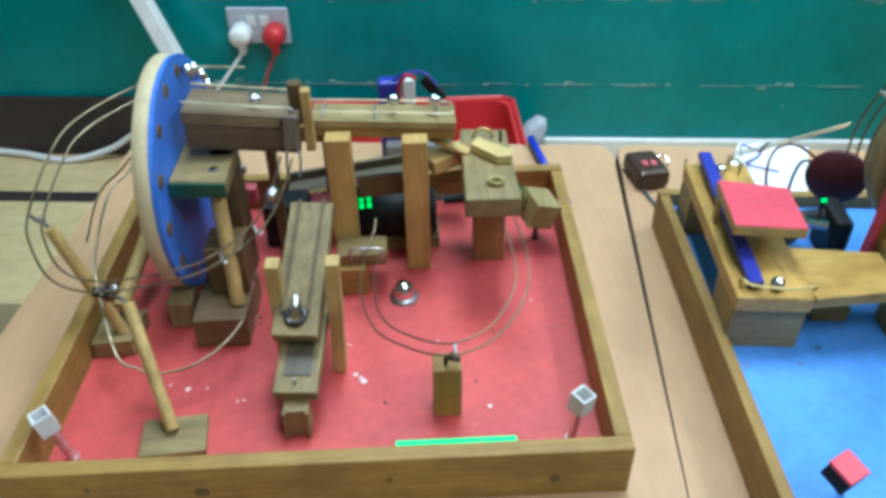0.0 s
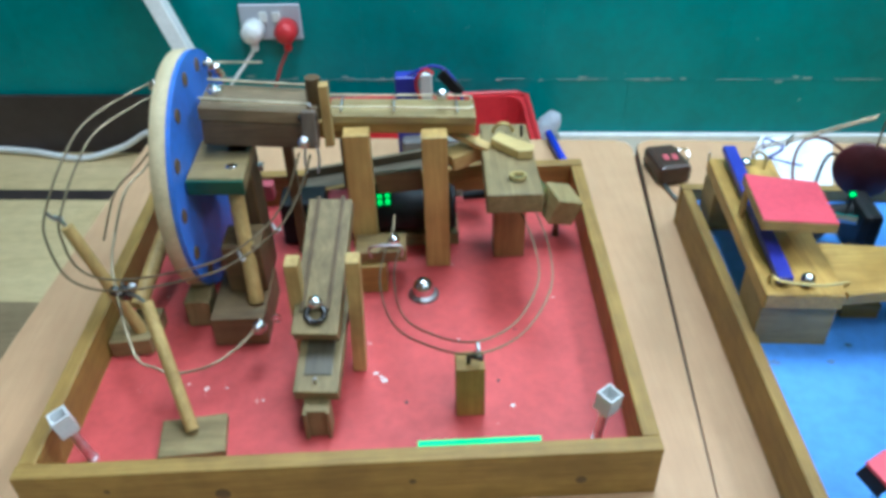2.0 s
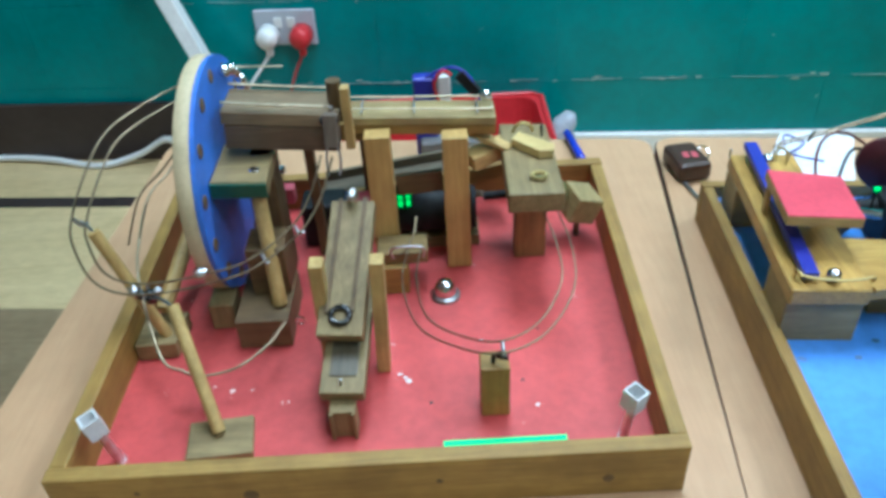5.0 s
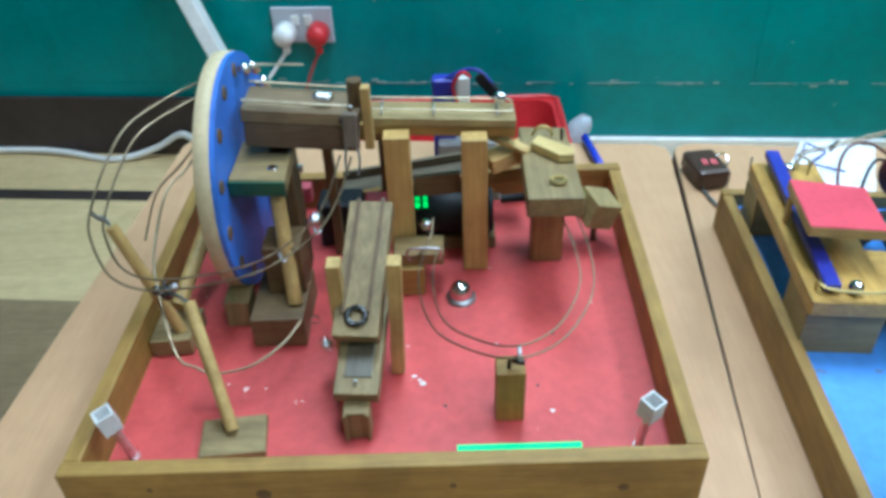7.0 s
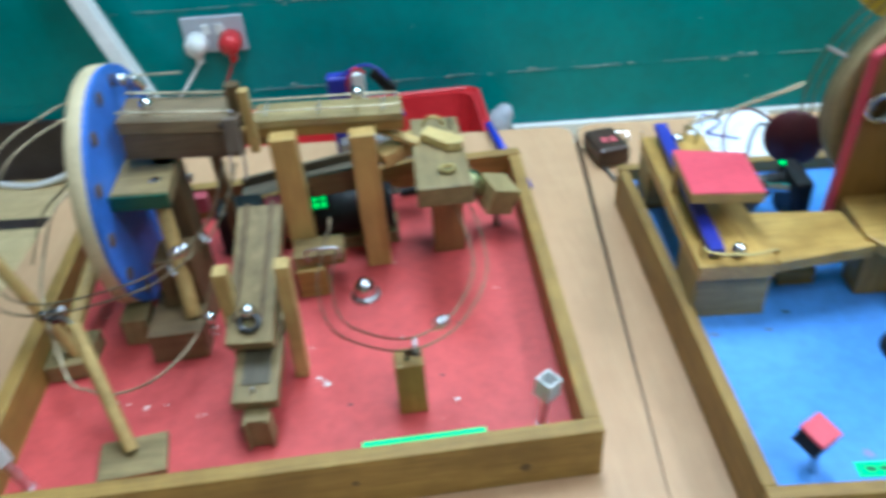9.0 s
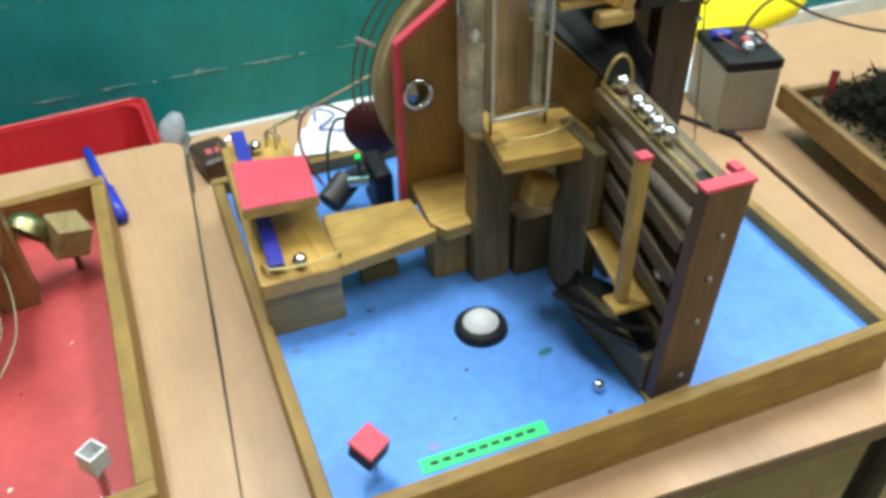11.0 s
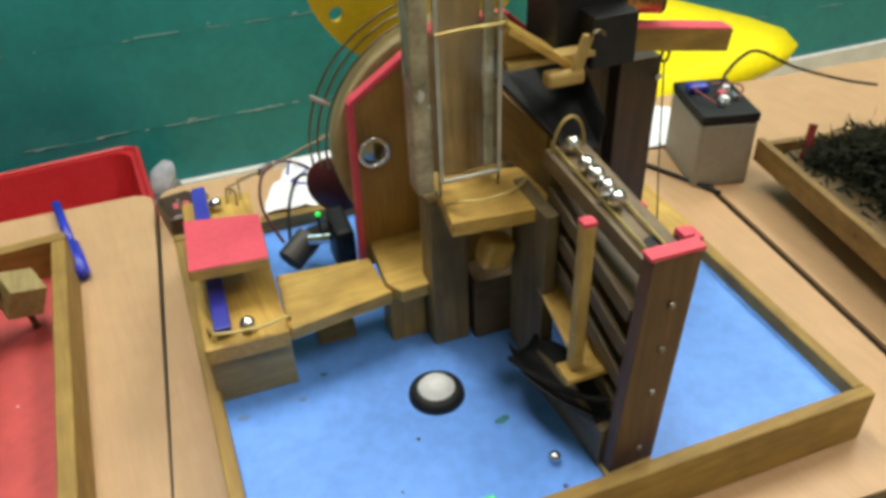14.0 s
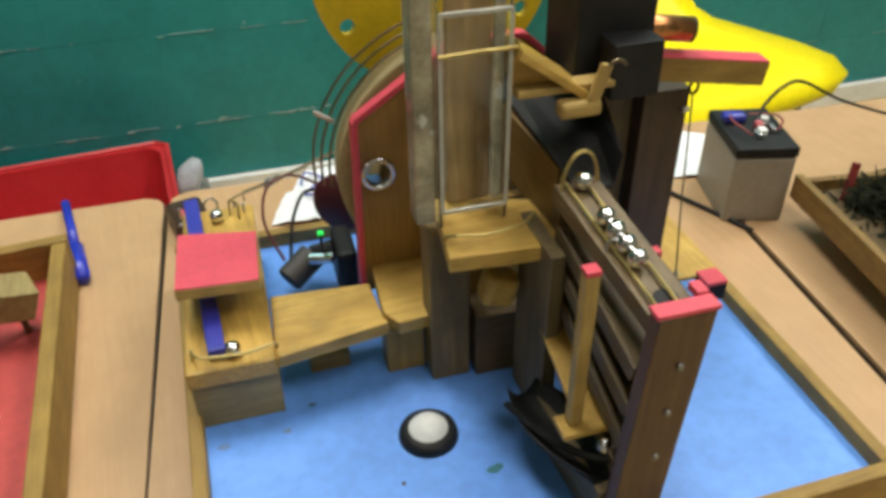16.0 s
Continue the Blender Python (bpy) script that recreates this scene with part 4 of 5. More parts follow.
def crumpled(corners, z, amp, seed):
    """A creased sheet lying on the table between four corners."""
    bm = bmesh.new()
    a, b, c, d = (Vector((*p, 0)) for p in corners)
    n = 14
    grid = []
    for i in range(n + 1):
        row = []
        for j in range(n + 1):
            p = a.lerp(b, i / n).lerp(d.lerp(c, i / n), j / n)
            w = p * 22 + Vector((seed, 0, 0))
            row.append(bm.verts.new(p + Vector((0, 0, z + amp * abs(noise.noise(w)) + amp * 0.4 * abs(noise.noise(w * 2.5))))))
        grid.append(row)
    for i in range(n):
        for j in range(n):
            bm.faces.new((grid[i][j], grid[i + 1][j], grid[i + 1][j + 1], grid[i][j + 1]))
    e = bmesh.ops.extrude_face_region(bm, geom=bm.faces[:])
    bmesh.ops.translate(bm, vec=(0, 0, 0.0006), verts=[v for v in e["geom"] if isinstance(v, bmesh.types.BMVert)])
    return bm


gear = thing("drive_motor", (0.66, 0.27, F0), "black electric motor with a dark red pulley and looping lead", "motor")
part("motor_can", rod((0.6400, 0.2561, 0.0321), (0.6645, 0.268, 0.044), 0.0128, 20), paint("sooty_motor_can", (0.05, 0.045, 0.04), 0.45), gear)
part("motor_face", lathe([(0, 0.001), (0.011, 0.001), (0.0115, 0), (0, 0)], (0.6397, 0.2559, 0.0319), 18, (-0.035, -0.017, -0.017)), M["black"], gear)
part("coupling", rod((0.665, 0.268, 0.044), (0.684, 0.262, 0.05), 0.009, 14), M["black"], gear)
part("gear_box", bb(0.692, 0.258, 0.018, 0.05, F0, 0.062, 0.005), M["black"], gear)
part("pulley", lathe([(0, 0.0), (0.027, 0.0), (0.029, 0.004), (0.027, 0.008), (0, 0.008)], (0.706, 0.30, 0.074), 28, (-0.6, -1, 0.1)), paint("maroon_plastic", (0.09, 0.008, 0.014), 0.5), gear, "dark red pulley wheel", True)
part("shaft", rod((0.66, 0.252, 0.052), (0.678, 0.244, 0.053), 0.005), M["steel"], gear)
part("lead", wire([(0.64, 0.268, 0.045), (0.630, 0.29, 0.075), (0.64, 0.31, 0.098), (0.665, 0.318, 0.10), (0.69, 0.312, 0.085)], 0.0014), paint("dull_red_lead", (0.13, 0.02, 0.02), 0.5), gear)
part("lead", wire([(0.645, 0.265, 0.045), (0.655, 0.29, 0.07), (0.672, 0.31, 0.085), (0.69, 0.312, 0.08)], 0.0016), M["black"], gear)

part("led", box(0.6695, 0.6745, 0.2515, 0.2555, 0.0735, 0.077, 0.001), M["led"], gear, "lit green light")
part("led_stem", rod((0.672, 0.254, 0.048), (0.672, 0.254, 0.0732), 0.0012), M["black"], gear)

arms = thing("twin_wire_rails", (0.68, 0.42, 0.05), "thin twin wire rails leaving the drum", "wire rails")
SPACE[0] = Matrix()
for dx, dy, dz in ((0.0, 0.0, 0.0), (0.010, 0.012, -0.003)):
    part("rail", wire([(0.607 + dx, 0.306 + dy, 0.086 + dz), (0.607 + dx, 0.309 + dy, 0.094 + dz), (0.645 + dx, 0.307 + dy, 0.1035 + dz), (0.712 + dx, 0.298 + dy, 0.129 + dz)], 0.001, smooth_line=False), M["wire"], arms)
part("tie", beam((0.636, 0.304, 0.103), (0.652, 0.325, 0.096), 0.0025, 0.007, bevel=0.0004), M["dull_steel"], arms)
SPACE[0] = BLUE

# zig-zag tower
zig = thing("zigzag_tower", (0.79, 0.0, F0), "dark wooden tower with sloping shelves and a red-topped front post", "tower")
part("front_post", beam((0.790, -0.058, F0 + 0.004), (0.801, -0.057, 0.1903), 0.036, 0.010, (0, -1, 0)), wood("stained_plank_z", (0.17, 0.085, 0.035), (0.075, 0.036, 0.016), "z", 0.5), zig, "stained brown front post")
part("post_foot", bb(0.7885, -0.058, 0.037, 0.013, F0, F0 + 0.0038), M["pine_x"], zig)
part("red_cap", bb(0.801, -0.057, 0.0365, 0.0105, 0.1905, 0.1935, 0.0005), M["red_card"], zig, "red painted post end")
part("back_board", bb(0.784, 0.066, 0.010, 0.056, F0, 0.165), wood("olive_board_z", (0.24, 0.175, 0.08), (0.125, 0.09, 0.042), "z"), zig, "olive brown upright board")
part("back_post", bb(0.829, 0.075, 0.012, 0.02, F0, 0.17), M["dark_z"], zig)
part("sill", beam((0.778, 0.040, 0.029), (0.776, -0.0522, 0.029), 0.012, 0.037), wood("olive_sill_y", (0.21, 0.155, 0.075), (0.11, 0.08, 0.04), "y"), zig)
for k, (za, zb) in enumerate(((0.166, 0.140), (0.144, 0.110), (0.120, 0.082), (0.092, 0.056))):
    part("sloping_shelf", beam((0.808, 0.06, za), (0.8, -0.05, zb), 0.032, 0.006), wood("brown_shelf_y", (0.25, 0.17, 0.075), (0.13, 0.085, 0.038), "y"), zig, "sloping wooden shelf")
    part("shelf_edge", beam((0.7905, 0.058, za + 0.004), (0.7825, -0.05, zb + 0.004), 0.004, 0.013), wood("brown_lip_y", (0.19, 0.13, 0.06), (0.09, 0.06, 0.028), "y"), zig)
for z in (0.155, 0.12, 0.083, 0.03):
    part("screw", screw((0.793 + z * 0.05, -0.0634, z), (0.096 * -1, -1, 0), 0.0025), M["dusty_steel"], zig)
part("rear_panel", bb(0.786, 0.142, 0.062, 0.008, F0, 0.15), M["oak_z"], zig, "dark rear panel")
part("rear_block", bb(0.775, 0.118, 0.036, 0.03, F0, 0.07), M["dark_x"], zig)
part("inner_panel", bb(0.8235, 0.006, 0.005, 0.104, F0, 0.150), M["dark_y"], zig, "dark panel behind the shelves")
part("honey_floor", beam((0.792, 0.054, 0.101), (0.783, -0.028, 0.076), 0.028, 0.004), M["honey_y"], zig)
part("red_cap", bb(0.8172, -0.0462, 0.007, 0.010, 0.1885, 0.1935, 0.0005), M["red_card"], zig, "red painted return of the post end")
part("wall_scrap", beam((0.7925, 0.036, 0.082), (0.787, 0.0, 0.072), 0.003, 0.034), M["honey_y"], zig, "honey plywood scrap")

rodp = thing("red_tipped_stick", (0.766, -0.02, 0.07), "square pine stick with a red painted tip", "stick")
part("stick", bb(0.7665, -0.02, 0.0085, 0.008, 0.082, 0.198), M["pine_z"], rodp)
part("red_tip", bb(0.7665, -0.02, 0.009, 0.0085, 0.1982, 0.2015, 0.0005), M["red_card"], rodp, "red painted tip")
part("foot_plate", bb(0.772, -0.022, 0.032, 0.018, 0.0775, 0.0818), M["honey_x"], rodp)

catch = thing("catch_tray", (0.772, -0.005, 0.045), "black leathery curved catch tray at the tower foot", "catch tray")
bm = bmesh.new()
grid = []
for i in range(13):
    u = i / 12
    y = 0.045 - 0.09 * u
    wid = 0.019 * math.sin(math.pi * (0.12 + 0.76 * u)) + 0.004
    row = []
    for j in range(9):
        v = j / 8 * 2 - 1
        row.append(bm.verts.new((0.764 + 0.012 * u + v * wid, y, 0.044 + 0.012 * v * v + 0.004 * u)))
    grid.append(row)
for i in range(12):
    for j in range(8):
        bm.faces.new((grid[i][j], grid[i][j + 1], grid[i + 1][j + 1], grid[i + 1][j]))
ext = bmesh.ops.extrude_face_region(bm, geom=bm.faces[:])
bmesh.ops.translate(bm, vec=(0, 0, -0.003), verts=[v for v in ext["geom"] if isinstance(v, bmesh.types.BMVert)])
part("trough", bm, M["black"], catch, smooth=True)
part("lip", wire([(0.745, 0.03, 0.056), (0.752, 0.0, 0.06), (0.768, -0.03, 0.062), (0.785, -0.044, 0.064)], 0.0025), M["black"], catch)

# queue track with a hoop over it
RA, RB = Vector((0.801, 0.062, 0.198)), Vector((0.803, -0.046, 0.1755))
queue = thing("queue_track", (0.805, 0.0, 0.19), "sloping wooden track with brass rails and a wire hoop", "marble track")
bed = part("track_bed", beam(RA, RB, 0.03, 0.013), wood("worn_track_y", (0.23, 0.155, 0.065), (0.11, 0.072, 0.032), "y", 0.5), queue)
rs = Vector((1, 0.09, 0)).normalized()
for d in (-0.0095, 0.0035):
    part("rail", wire([RA + rs * d + Vector((0, 0, 0.009)), (RA + RB) / 2 + rs * d + Vector((0, 0, 0.0088)), RB + rs * d + Vector((0, 0, 0.009))], 0.0011), M["brass"], bed, "brass wire rail")
hc = RA * 0.94 + RB * 0.06 + Vector((0, 0, -0.003))
part("hoop", wire([hc + rs * (0.0135 * math.cos(a)) + Vector((0, 0, 0.007 + 0.026 * math.sin(a))) for a in np.linspace(0, math.pi, 11)], 0.0012), M["brass"], queue, "brass wire hoop")
hc2 = RA * 0.45 + RB * 0.55
part("pin", wire([hc2 - rs * 0.013 + Vector((0, 0, -0.006)), hc2 - rs * 0.012 + Vector((0, 0, 0.012)), hc2 - rs * 0.004 + Vector((0, -0.004, 0.014))], 0.001), M["dull_steel"], queue)
part("black_slot", lathe([(0, 0.0004), (0.007, 0.0004), (0.0075, 0), (0, 0)], RB * 0.94 + RA * 0.06 + Vector((0, 0, 0.0069)), 18, (0, -0.2, 1)), M["black"], queue)
part("support_board", box(0.795, 0.82, 0.066, 0.076, 0.16, 0.193), M["dark_z"], queue)

chute = thing("black_chute", (0.83, 0.13, 0.2), "black folded card chute feeding the queue track", "chute")
cg = bmesh.new()
prof = []
for a, b, c in (((0.80, 0.2, 0.224), (0.83, 0.165, 0.236), (0.866, 0.155, 0.234)), ((0.795, 0.058, 0.209), (0.812, 0.054, 0.207), (0.834, 0.06, 0.215))):
    prof.append([cg.verts.new(a), cg.verts.new(((a[0] * 0.7 + b[0] * 0.3), (a[1] + b[1]) / 2, b[2] - 0.01)), cg.verts.new(((c[0] * 0.7 + b[0] * 0.3), (c[1] + b[1]) / 2, b[2] - 0.01)), cg.verts.new(c)])
for j in range(3):
    cg.faces.new((prof[0][j], prof[0][j + 1], prof[1][j + 1], prof[1][j]))
ext = bmesh.ops.extrude_face_region(cg, geom=cg.faces[:])
bmesh.ops.translate(cg, vec=(0, 0, -0.0025), verts=[v for v in ext["geom"] if isinstance(v, bmesh.types.BMVert)])
part("chute_sheet", cg, M["black"], chute)
part("side_sheet", beam((0.798, 0.18, 0.19), (0.797, 0.075, 0.182), 0.003, 0.05), M["aged_y"], chute)

hopper = thing("black_hopper", (0.84, 0.12, 0.22), "matt black box hopper above the chute", "hopper")
part("box_body", bb(0.852, 0.132, 0.054, 0.05, 0.237, 0.40, 0.001), M["black"], hopper, "matt black card box")
part("lower_box", bb(0.855, 0.097, 0.034, 0.024, 0.2395, 0.276), M["black"], hopper)
part("lever_piece", beam((0.82, 0.08, 0.2455), (0.826, 0.077, 0.27), 0.008, 0.004, (0, 1, 0)), M["pine_z"], hopper, "tan wooden lever")
part("lever_foot", bb(0.813, 0.084, 0.028, 0.012, 0.2355, 0.2465, 0.003), M["pine_x"], hopper, "tan rounded lever foot")
part("knot", wire([(0.826, 0.076, 0.269), (0.83, 0.074, 0.2725), (0.835, 0.075, 0.271), (0.839, 0.077, 0.2675)], 0.0012), M["wire"], hopper)

pillar = thing("tall_pillar", (0.9, 0.13, F0), "tall dark brown wooden pillar at the tray edge", "pillar")
part("pillar_board", bb(0.908, 0.13, 0.036, 0.022, F0, 0.222), wood("stained_pillar_z", (0.115, 0.066, 0.03), (0.05, 0.027, 0.013), "z", 0.5), pillar)
part("pillar_back", bb(0.872, 0.142, 0.034, 0.016, F0, 0.226), M["dark_z"], pillar)
part("foot_board", bb(0.955, 0.165, 0.06, 0.12, 0.0485, 0.0525), M["honey_y"], pillar, "thin honey plywood foot board")
part("cable_tie", wire([(0.92, 0.117, 0.205), (0.925, 0.1165, 0.2055)], 0.0022), M["dull_steel"], pillar)

swing = thing("balance_arm", (0.92, 0.11, 0.24), "wooden balance arm with a red top and an eyelet", "balance arm")
part("arm", beam((0.868, 0.12, 0.247), (0.968, 0.1, 0.234), 0.016, 0.017), M["oak_x"], swing)
part("red_top", beam((0.868, 0.12, 0.2562), (0.968, 0.1, 0.2432), 0.0162, 0.0012, bevel=0.0003), M["red_card"], swing, "red painted top face")
part("eyelet", wire([(0.921 + 0.0035 * math.cos(a), 0.11, 0.2255 + 0.005 * math.sin(a)) for a in np.linspace(0, 6.28, 12, endpoint=False)], 0.0011, closed=True, steps=2), M["black"], swing)
part("cord", wire([(0.921, 0.11, 0.22), (0.916, 0.1, 0.19), (0.909, 0.085, 0.14), (0.903, 0.07, 0.095)], 0.0007), M["wire"], swing)
part("weight", rod((0.903, 0.07, 0.096), (0.901, 0.067, 0.078), 0.0018), M["dull_steel"], swing)
roll = thing("copper_roll", (0.89, 0.12, 0.275), "short copper tube lying above the balance arm", "tube")
part("tube", rod((0.864, 0.125, 0.2725), (0.914, 0.115, 0.266), 0.0085, 20), M["copper"], roll, smooth=True)
part("end_cap", lathe([(0, 0.0005), (0.0086, 0.0), (0.0086, -0.002), (0, -0.002)], (0.9145, 0.1149, 0.266), 20, (1, -0.2, -0.13)), M["black"], roll)

dome2 = thing("push_light", (0.699, 0.062, F0), "white domed push light in a black ring", "push light")
part("ring", lathe([(0.014, 0.008), (0.0165, 0.0085), (0.021, 0.005), (0.022, 0.0), (0.014, 0)], (0.699, 0.062, F0), 32), M["black"], dome2, smooth=True)
part("lens", lathe([(0, 0.0165), (0.006, 0.0155), (0.011, 0.0125), (0.0145, 0.008)], (0.699, 0.062, F0), 32), M["white"], dome2, "frosted white dome", True)

cubeb = thing("red_cube_bolt", (0.568, -0.033, F0), "red topped black cube on a leaning steel bolt", "cube")
tilt = Matrix.Rotation(radians(4), 3, "Y") @ Matrix.Rotation(radians(14), 3, "X") @ Matrix.Rotation(radians(28), 3, "Z")
part("bolt", rod((0.572, -0.033, F0), (0.569, -0.029, 0.036), 0.0032), M["steel"], cubeb)
part("cube_body", box(0.559, 0.578, -0.038, -0.019, 0.034, 0.0495, 0.001, tilt), M["black"], cubeb)
part("red_face", box(0.5590, 0.5786, -0.0401, -0.0205, 0.0490, 0.0522, 0.0008, tilt), M["red_card"], cubeb, "red painted face")
cube2 = thing("red_cube_bolt", (0.966, 0.098, F0), "red topped black cube on a short bolt by the tray side", "cube")
part("bolt", rod((0.967, 0.098, F0), (0.966, 0.098, 0.035), 0.0032), M["steel"], cube2)
part("cube_body", box(0.9565, 0.9755, 0.088, 0.107, 0.035, 0.051, 0.001, TB), M["black"], cube2)
part("red_face", box(0.9563, 0.9757, 0.0878, 0.1072, 0.0512, 0.0545, 0.0008, TB), M["red_card"], cube2, "red painted face")
single("red_tip_post", bb(0.8316, 0.0119, 0.008, 0.007, F0, 0.1749), M["red_card"], (0.8316, 0.0119, F0), "slim red tipped post standing behind the tower", "post")

lab2 = thing("name_strip", (0.645, -0.04, F0), "fluorescent green printed paper strip on the blue base", "label", "green name strips")
part("paper_strip", bb(0.647, -0.0415, 0.094, 0.012, F0 + 0.0002, F0 + 0.001, 0), M["green"], lab2)
for k in range(9):
    part("printed_bar", bb(0.610 + k * 0.009, -0.0380 - k * 0.00087, 0.0062, 0.003, F0 + 0.0011, F0 + 0.0014, 0), M["ink"], lab2)

SPACE[0] = Matrix()

# ---- things on and behind the tables ----
pen = thing("ballpoint_pen", (0.449, 0.437, 0.005), "blue capped ballpoint pen lying on the table", "pen")
pa, pb = Vector((0.443, 0.514, 0.0082)), Vector((0.460, 0.362, 0.0082))
pm = pa.lerp(pb, 0.62)
part("barrel", rod(pa, pm, 0.0048, 12), M["blue_plastic"], pen, smooth=True)
part("cap", rod(pm, pb, 0.0080, 12, 0.007), M["blue_plastic"], pen, "dark blue cap", True)
part("clip", beam(pa.lerp(pb, 0.66) + Vector((0.006, 0, 0.0015)), pb + Vector((0.006, 0, 0.0015)), 0.003, 0.002, bevel=0.0005), M["blue_plastic"], pen)

fob = thing("wooden_fob", (0.563, 0.425, 0), "small dark reddish wooden box with a ring and cord", "box")
part("box_body", box(0.547, 0.585, 0.395, 0.45, 0.001, 0.024, 0.006, Matrix.Rotation(radians(8), 3, "Z")), wood("mahogany", (0.085, 0.04, 0.022), (0.04, 0.018, 0.01), "y", 0.35), fob)
for k in range(2):
    part("mark", box(0.559 + k * 0.01, 0.5655 + k * 0.01, 0.412, 0.4235, 0.0241, 0.0247, 0.0), M["pink"], fob, "small pink painted mark")
part("ring", wire([(0.59 + 0.007 * math.cos(a), 0.44 + 0.006 * math.sin(a), 0.012 + 0.006 * math.sin(a)) for a in np.linspace(0, 6.28, 12, endpoint=False)], 0.0013, closed=True, steps=2), M["steel"], fob)
part("cord", wire([(0.557, 0.394, 0.003), (0.56, 0.375, 0.003), (0.5655, 0.352, 0.003)], 0.002), M["dull_steel"], fob)

single("paper_note", crumpled([(0.645, 0.395), (0.735, 0.365), (0.785, 0.475), (0.705, 0.495)], 0.0004, 0.014, 3), M["paper"], (0.71, 0.43, 0), "crumpled white paper sheet with blue scribbles on the table", "paper")
scr = thing("pen_scribble", (0.7, 0.44, 0.0017), "blue ink scribble drawn on the paper sheet", "drawing")
part("stroke", wire([(0.69, 0.45, 0.0105), (0.7, 0.475, 0.0105), (0.715, 0.455, 0.0105), (0.70, 0.44, 0.0105), (0.69, 0.43, 0.0105), (0.72, 0.41, 0.0105)], 0.0012), M["blue_tape"], scr)
single("paper_note", crumpled([(1.088, 0.318), (1.125, 0.305), (1.2, 0.373), (1.16, 0.42)], 0.0004, 0.008, 8), M["paper"], (1.13, 0.35, 0), "creased white paper under the balance arm", "paper")

bat = thing("lead_battery", (1.108, 0.236, 0), "grey sealed lead battery with a black top and taped leads", "battery")
BT = Matrix.Rotation(radians(-19), 3, "Z")
part("case", box(1.085, 1.147, 0.2, 0.29, 0.0, 0.0745, 0.003, BT), paint("warm_grey_case", (0.31, 0.275, 0.225), 0.5, 0.08, 20), bat, "warm grey case")
tc = part("top_cover", box(1.0845, 1.1475, 0.1995, 0.2905, 0.0748, 0.086, 0.002, BT), M["black"], bat, "black top cover")
part("terminal", box(1.103, 1.108, 0.22, 0.232, 0.0862, 0.092, 0.0005, BT), M["dull_steel"], tc)
part("terminal", box(1.125, 1.13, 0.226, 0.238, 0.0862, 0.092, 0.0005, BT), M["dull_steel"], tc)
part("tape", box(1.094, 1.118, 0.257, 0.273, 0.0862, 0.096, 0.004, BT), M["blue_tape"], bat, "blue insulating tape")
part("lead", wire([(1.098, 0.225, 0.09), (1.092, 0.238, 0.095), (1.096, 0.258, 0.095), (1.11, 0.27, 0.094)], 0.0012), M["dull_red"], bat)
part("lead", wire([(1.128, 0.225, 0.09), (1.138, 0.230, 0.096), (1.140, 0.246, 0.096), (1.12, 0.26, 0.094)], 0.0012), M["dull_red"], bat)
for k, (lx, ly) in enumerate(((1.112, 0.228), (1.118, 0.24), (1.132, 0.25))):
    part("lead_connector", box(lx - 0.004, lx + 0.004, ly - 0.005, ly + 0.005, 0.0862, 0.094, 0.001, BT), (M["white"], M["pink"], M["white"])[k], bat, "small lead connector")
part("strap", box(1.118, 1.122, 0.1985, 0.1995, 0.03, 0.086, 0.0002, BT), M["black"], bat)
single("power_lead", wire([(1.140, 0.262, 0.094), (1.152, 0.27, 0.102), (1.172, 0.272, 0.116), (1.195, 0.27, 0.119), (1.258, 0.27, 0.087), (1.339, 0.265, 0.056), (1.37, 0.24, 0.052)], 0.0018), M["black"], (1.2, 0.3, 0.06), "thin black lead looping from the battery", "cable", smooth=True)
single("power_lead", wire([(1.10, 0.195, 0.003), (1.085, 0.24, 0.003), (1.07, 0.28, 0.003), (1.06, 0.31, 0.003)], 0.0025), M["black"], (1.08, 0.25, 0), "short black lead lying on the table", "cable", smooth=True)

board = thing("planted_board", (1.3, 0.06, 0), "raised pine edged board with dark bristly model plants", "model board")
BZ = 0.034
for fx, fy in ((1.2, 0.12), (1.15, -0.06), (1.46, 0.06), (1.42, -0.1)):
    part("foot", box(fx - 0.014, fx + 0.014, fy - 0.014, fy + 0.014, 0.0005, BZ - 0.0002, 0.001), M["dark_x"], board)
part("base_board", slab([(1.067, -0.075), (1.47, -0.16), (1.53, 0.09), (1.124, 0.178)], BZ, BZ + 0.009, 0.001), M["dark_y"], board, "dark stained base board")
side = part("side_board", beam((1.123, 0.190, BZ + 0.011), (1.057, -0.085, BZ + 0.011), 0.008, 0.026), M["aged_y"], board, "brown pine edge board")
part("knot", lathe([(0, 0.0003), (0.002, 0.0002), (0.0026, 0), (0, -0.0002)], (1.0795, 0.026, BZ + 0.012), 10, (-0.97, 0.23, 0)), M["dark_y"], side, "dark knot")
part("back_board", beam((1.129, 0.189, BZ + 0.007), (1.53, 0.098, BZ + 0.007), 0.008, 0.018), M["aged_x"], board)
part("peg", rod((1.149, 0.152, BZ + 0.009), (1.158, 0.158, BZ + 0.045), 0.0042), paint("dull_red_peg", (0.22, 0.02, 0.018), 0.5), board, "dull red wooden peg")
part("branch", beam((1.24, 0.13, BZ + 0.01), (1.30, 0.15, 0.24), 0.014, 0.012), M["dark_z"], board)
bm = bmesh.new()
rng = random.Random(5)
CLUMPS = ((1.165, 0.13), (1.19, 0.12), (1.16, 0.08), (1.2, 0.06), (1.15, 0.03), (1.19, 0.0), (1.24, 0.09), (1.25, 0.02), (1.3, 0.06), (1.15, -0.03))
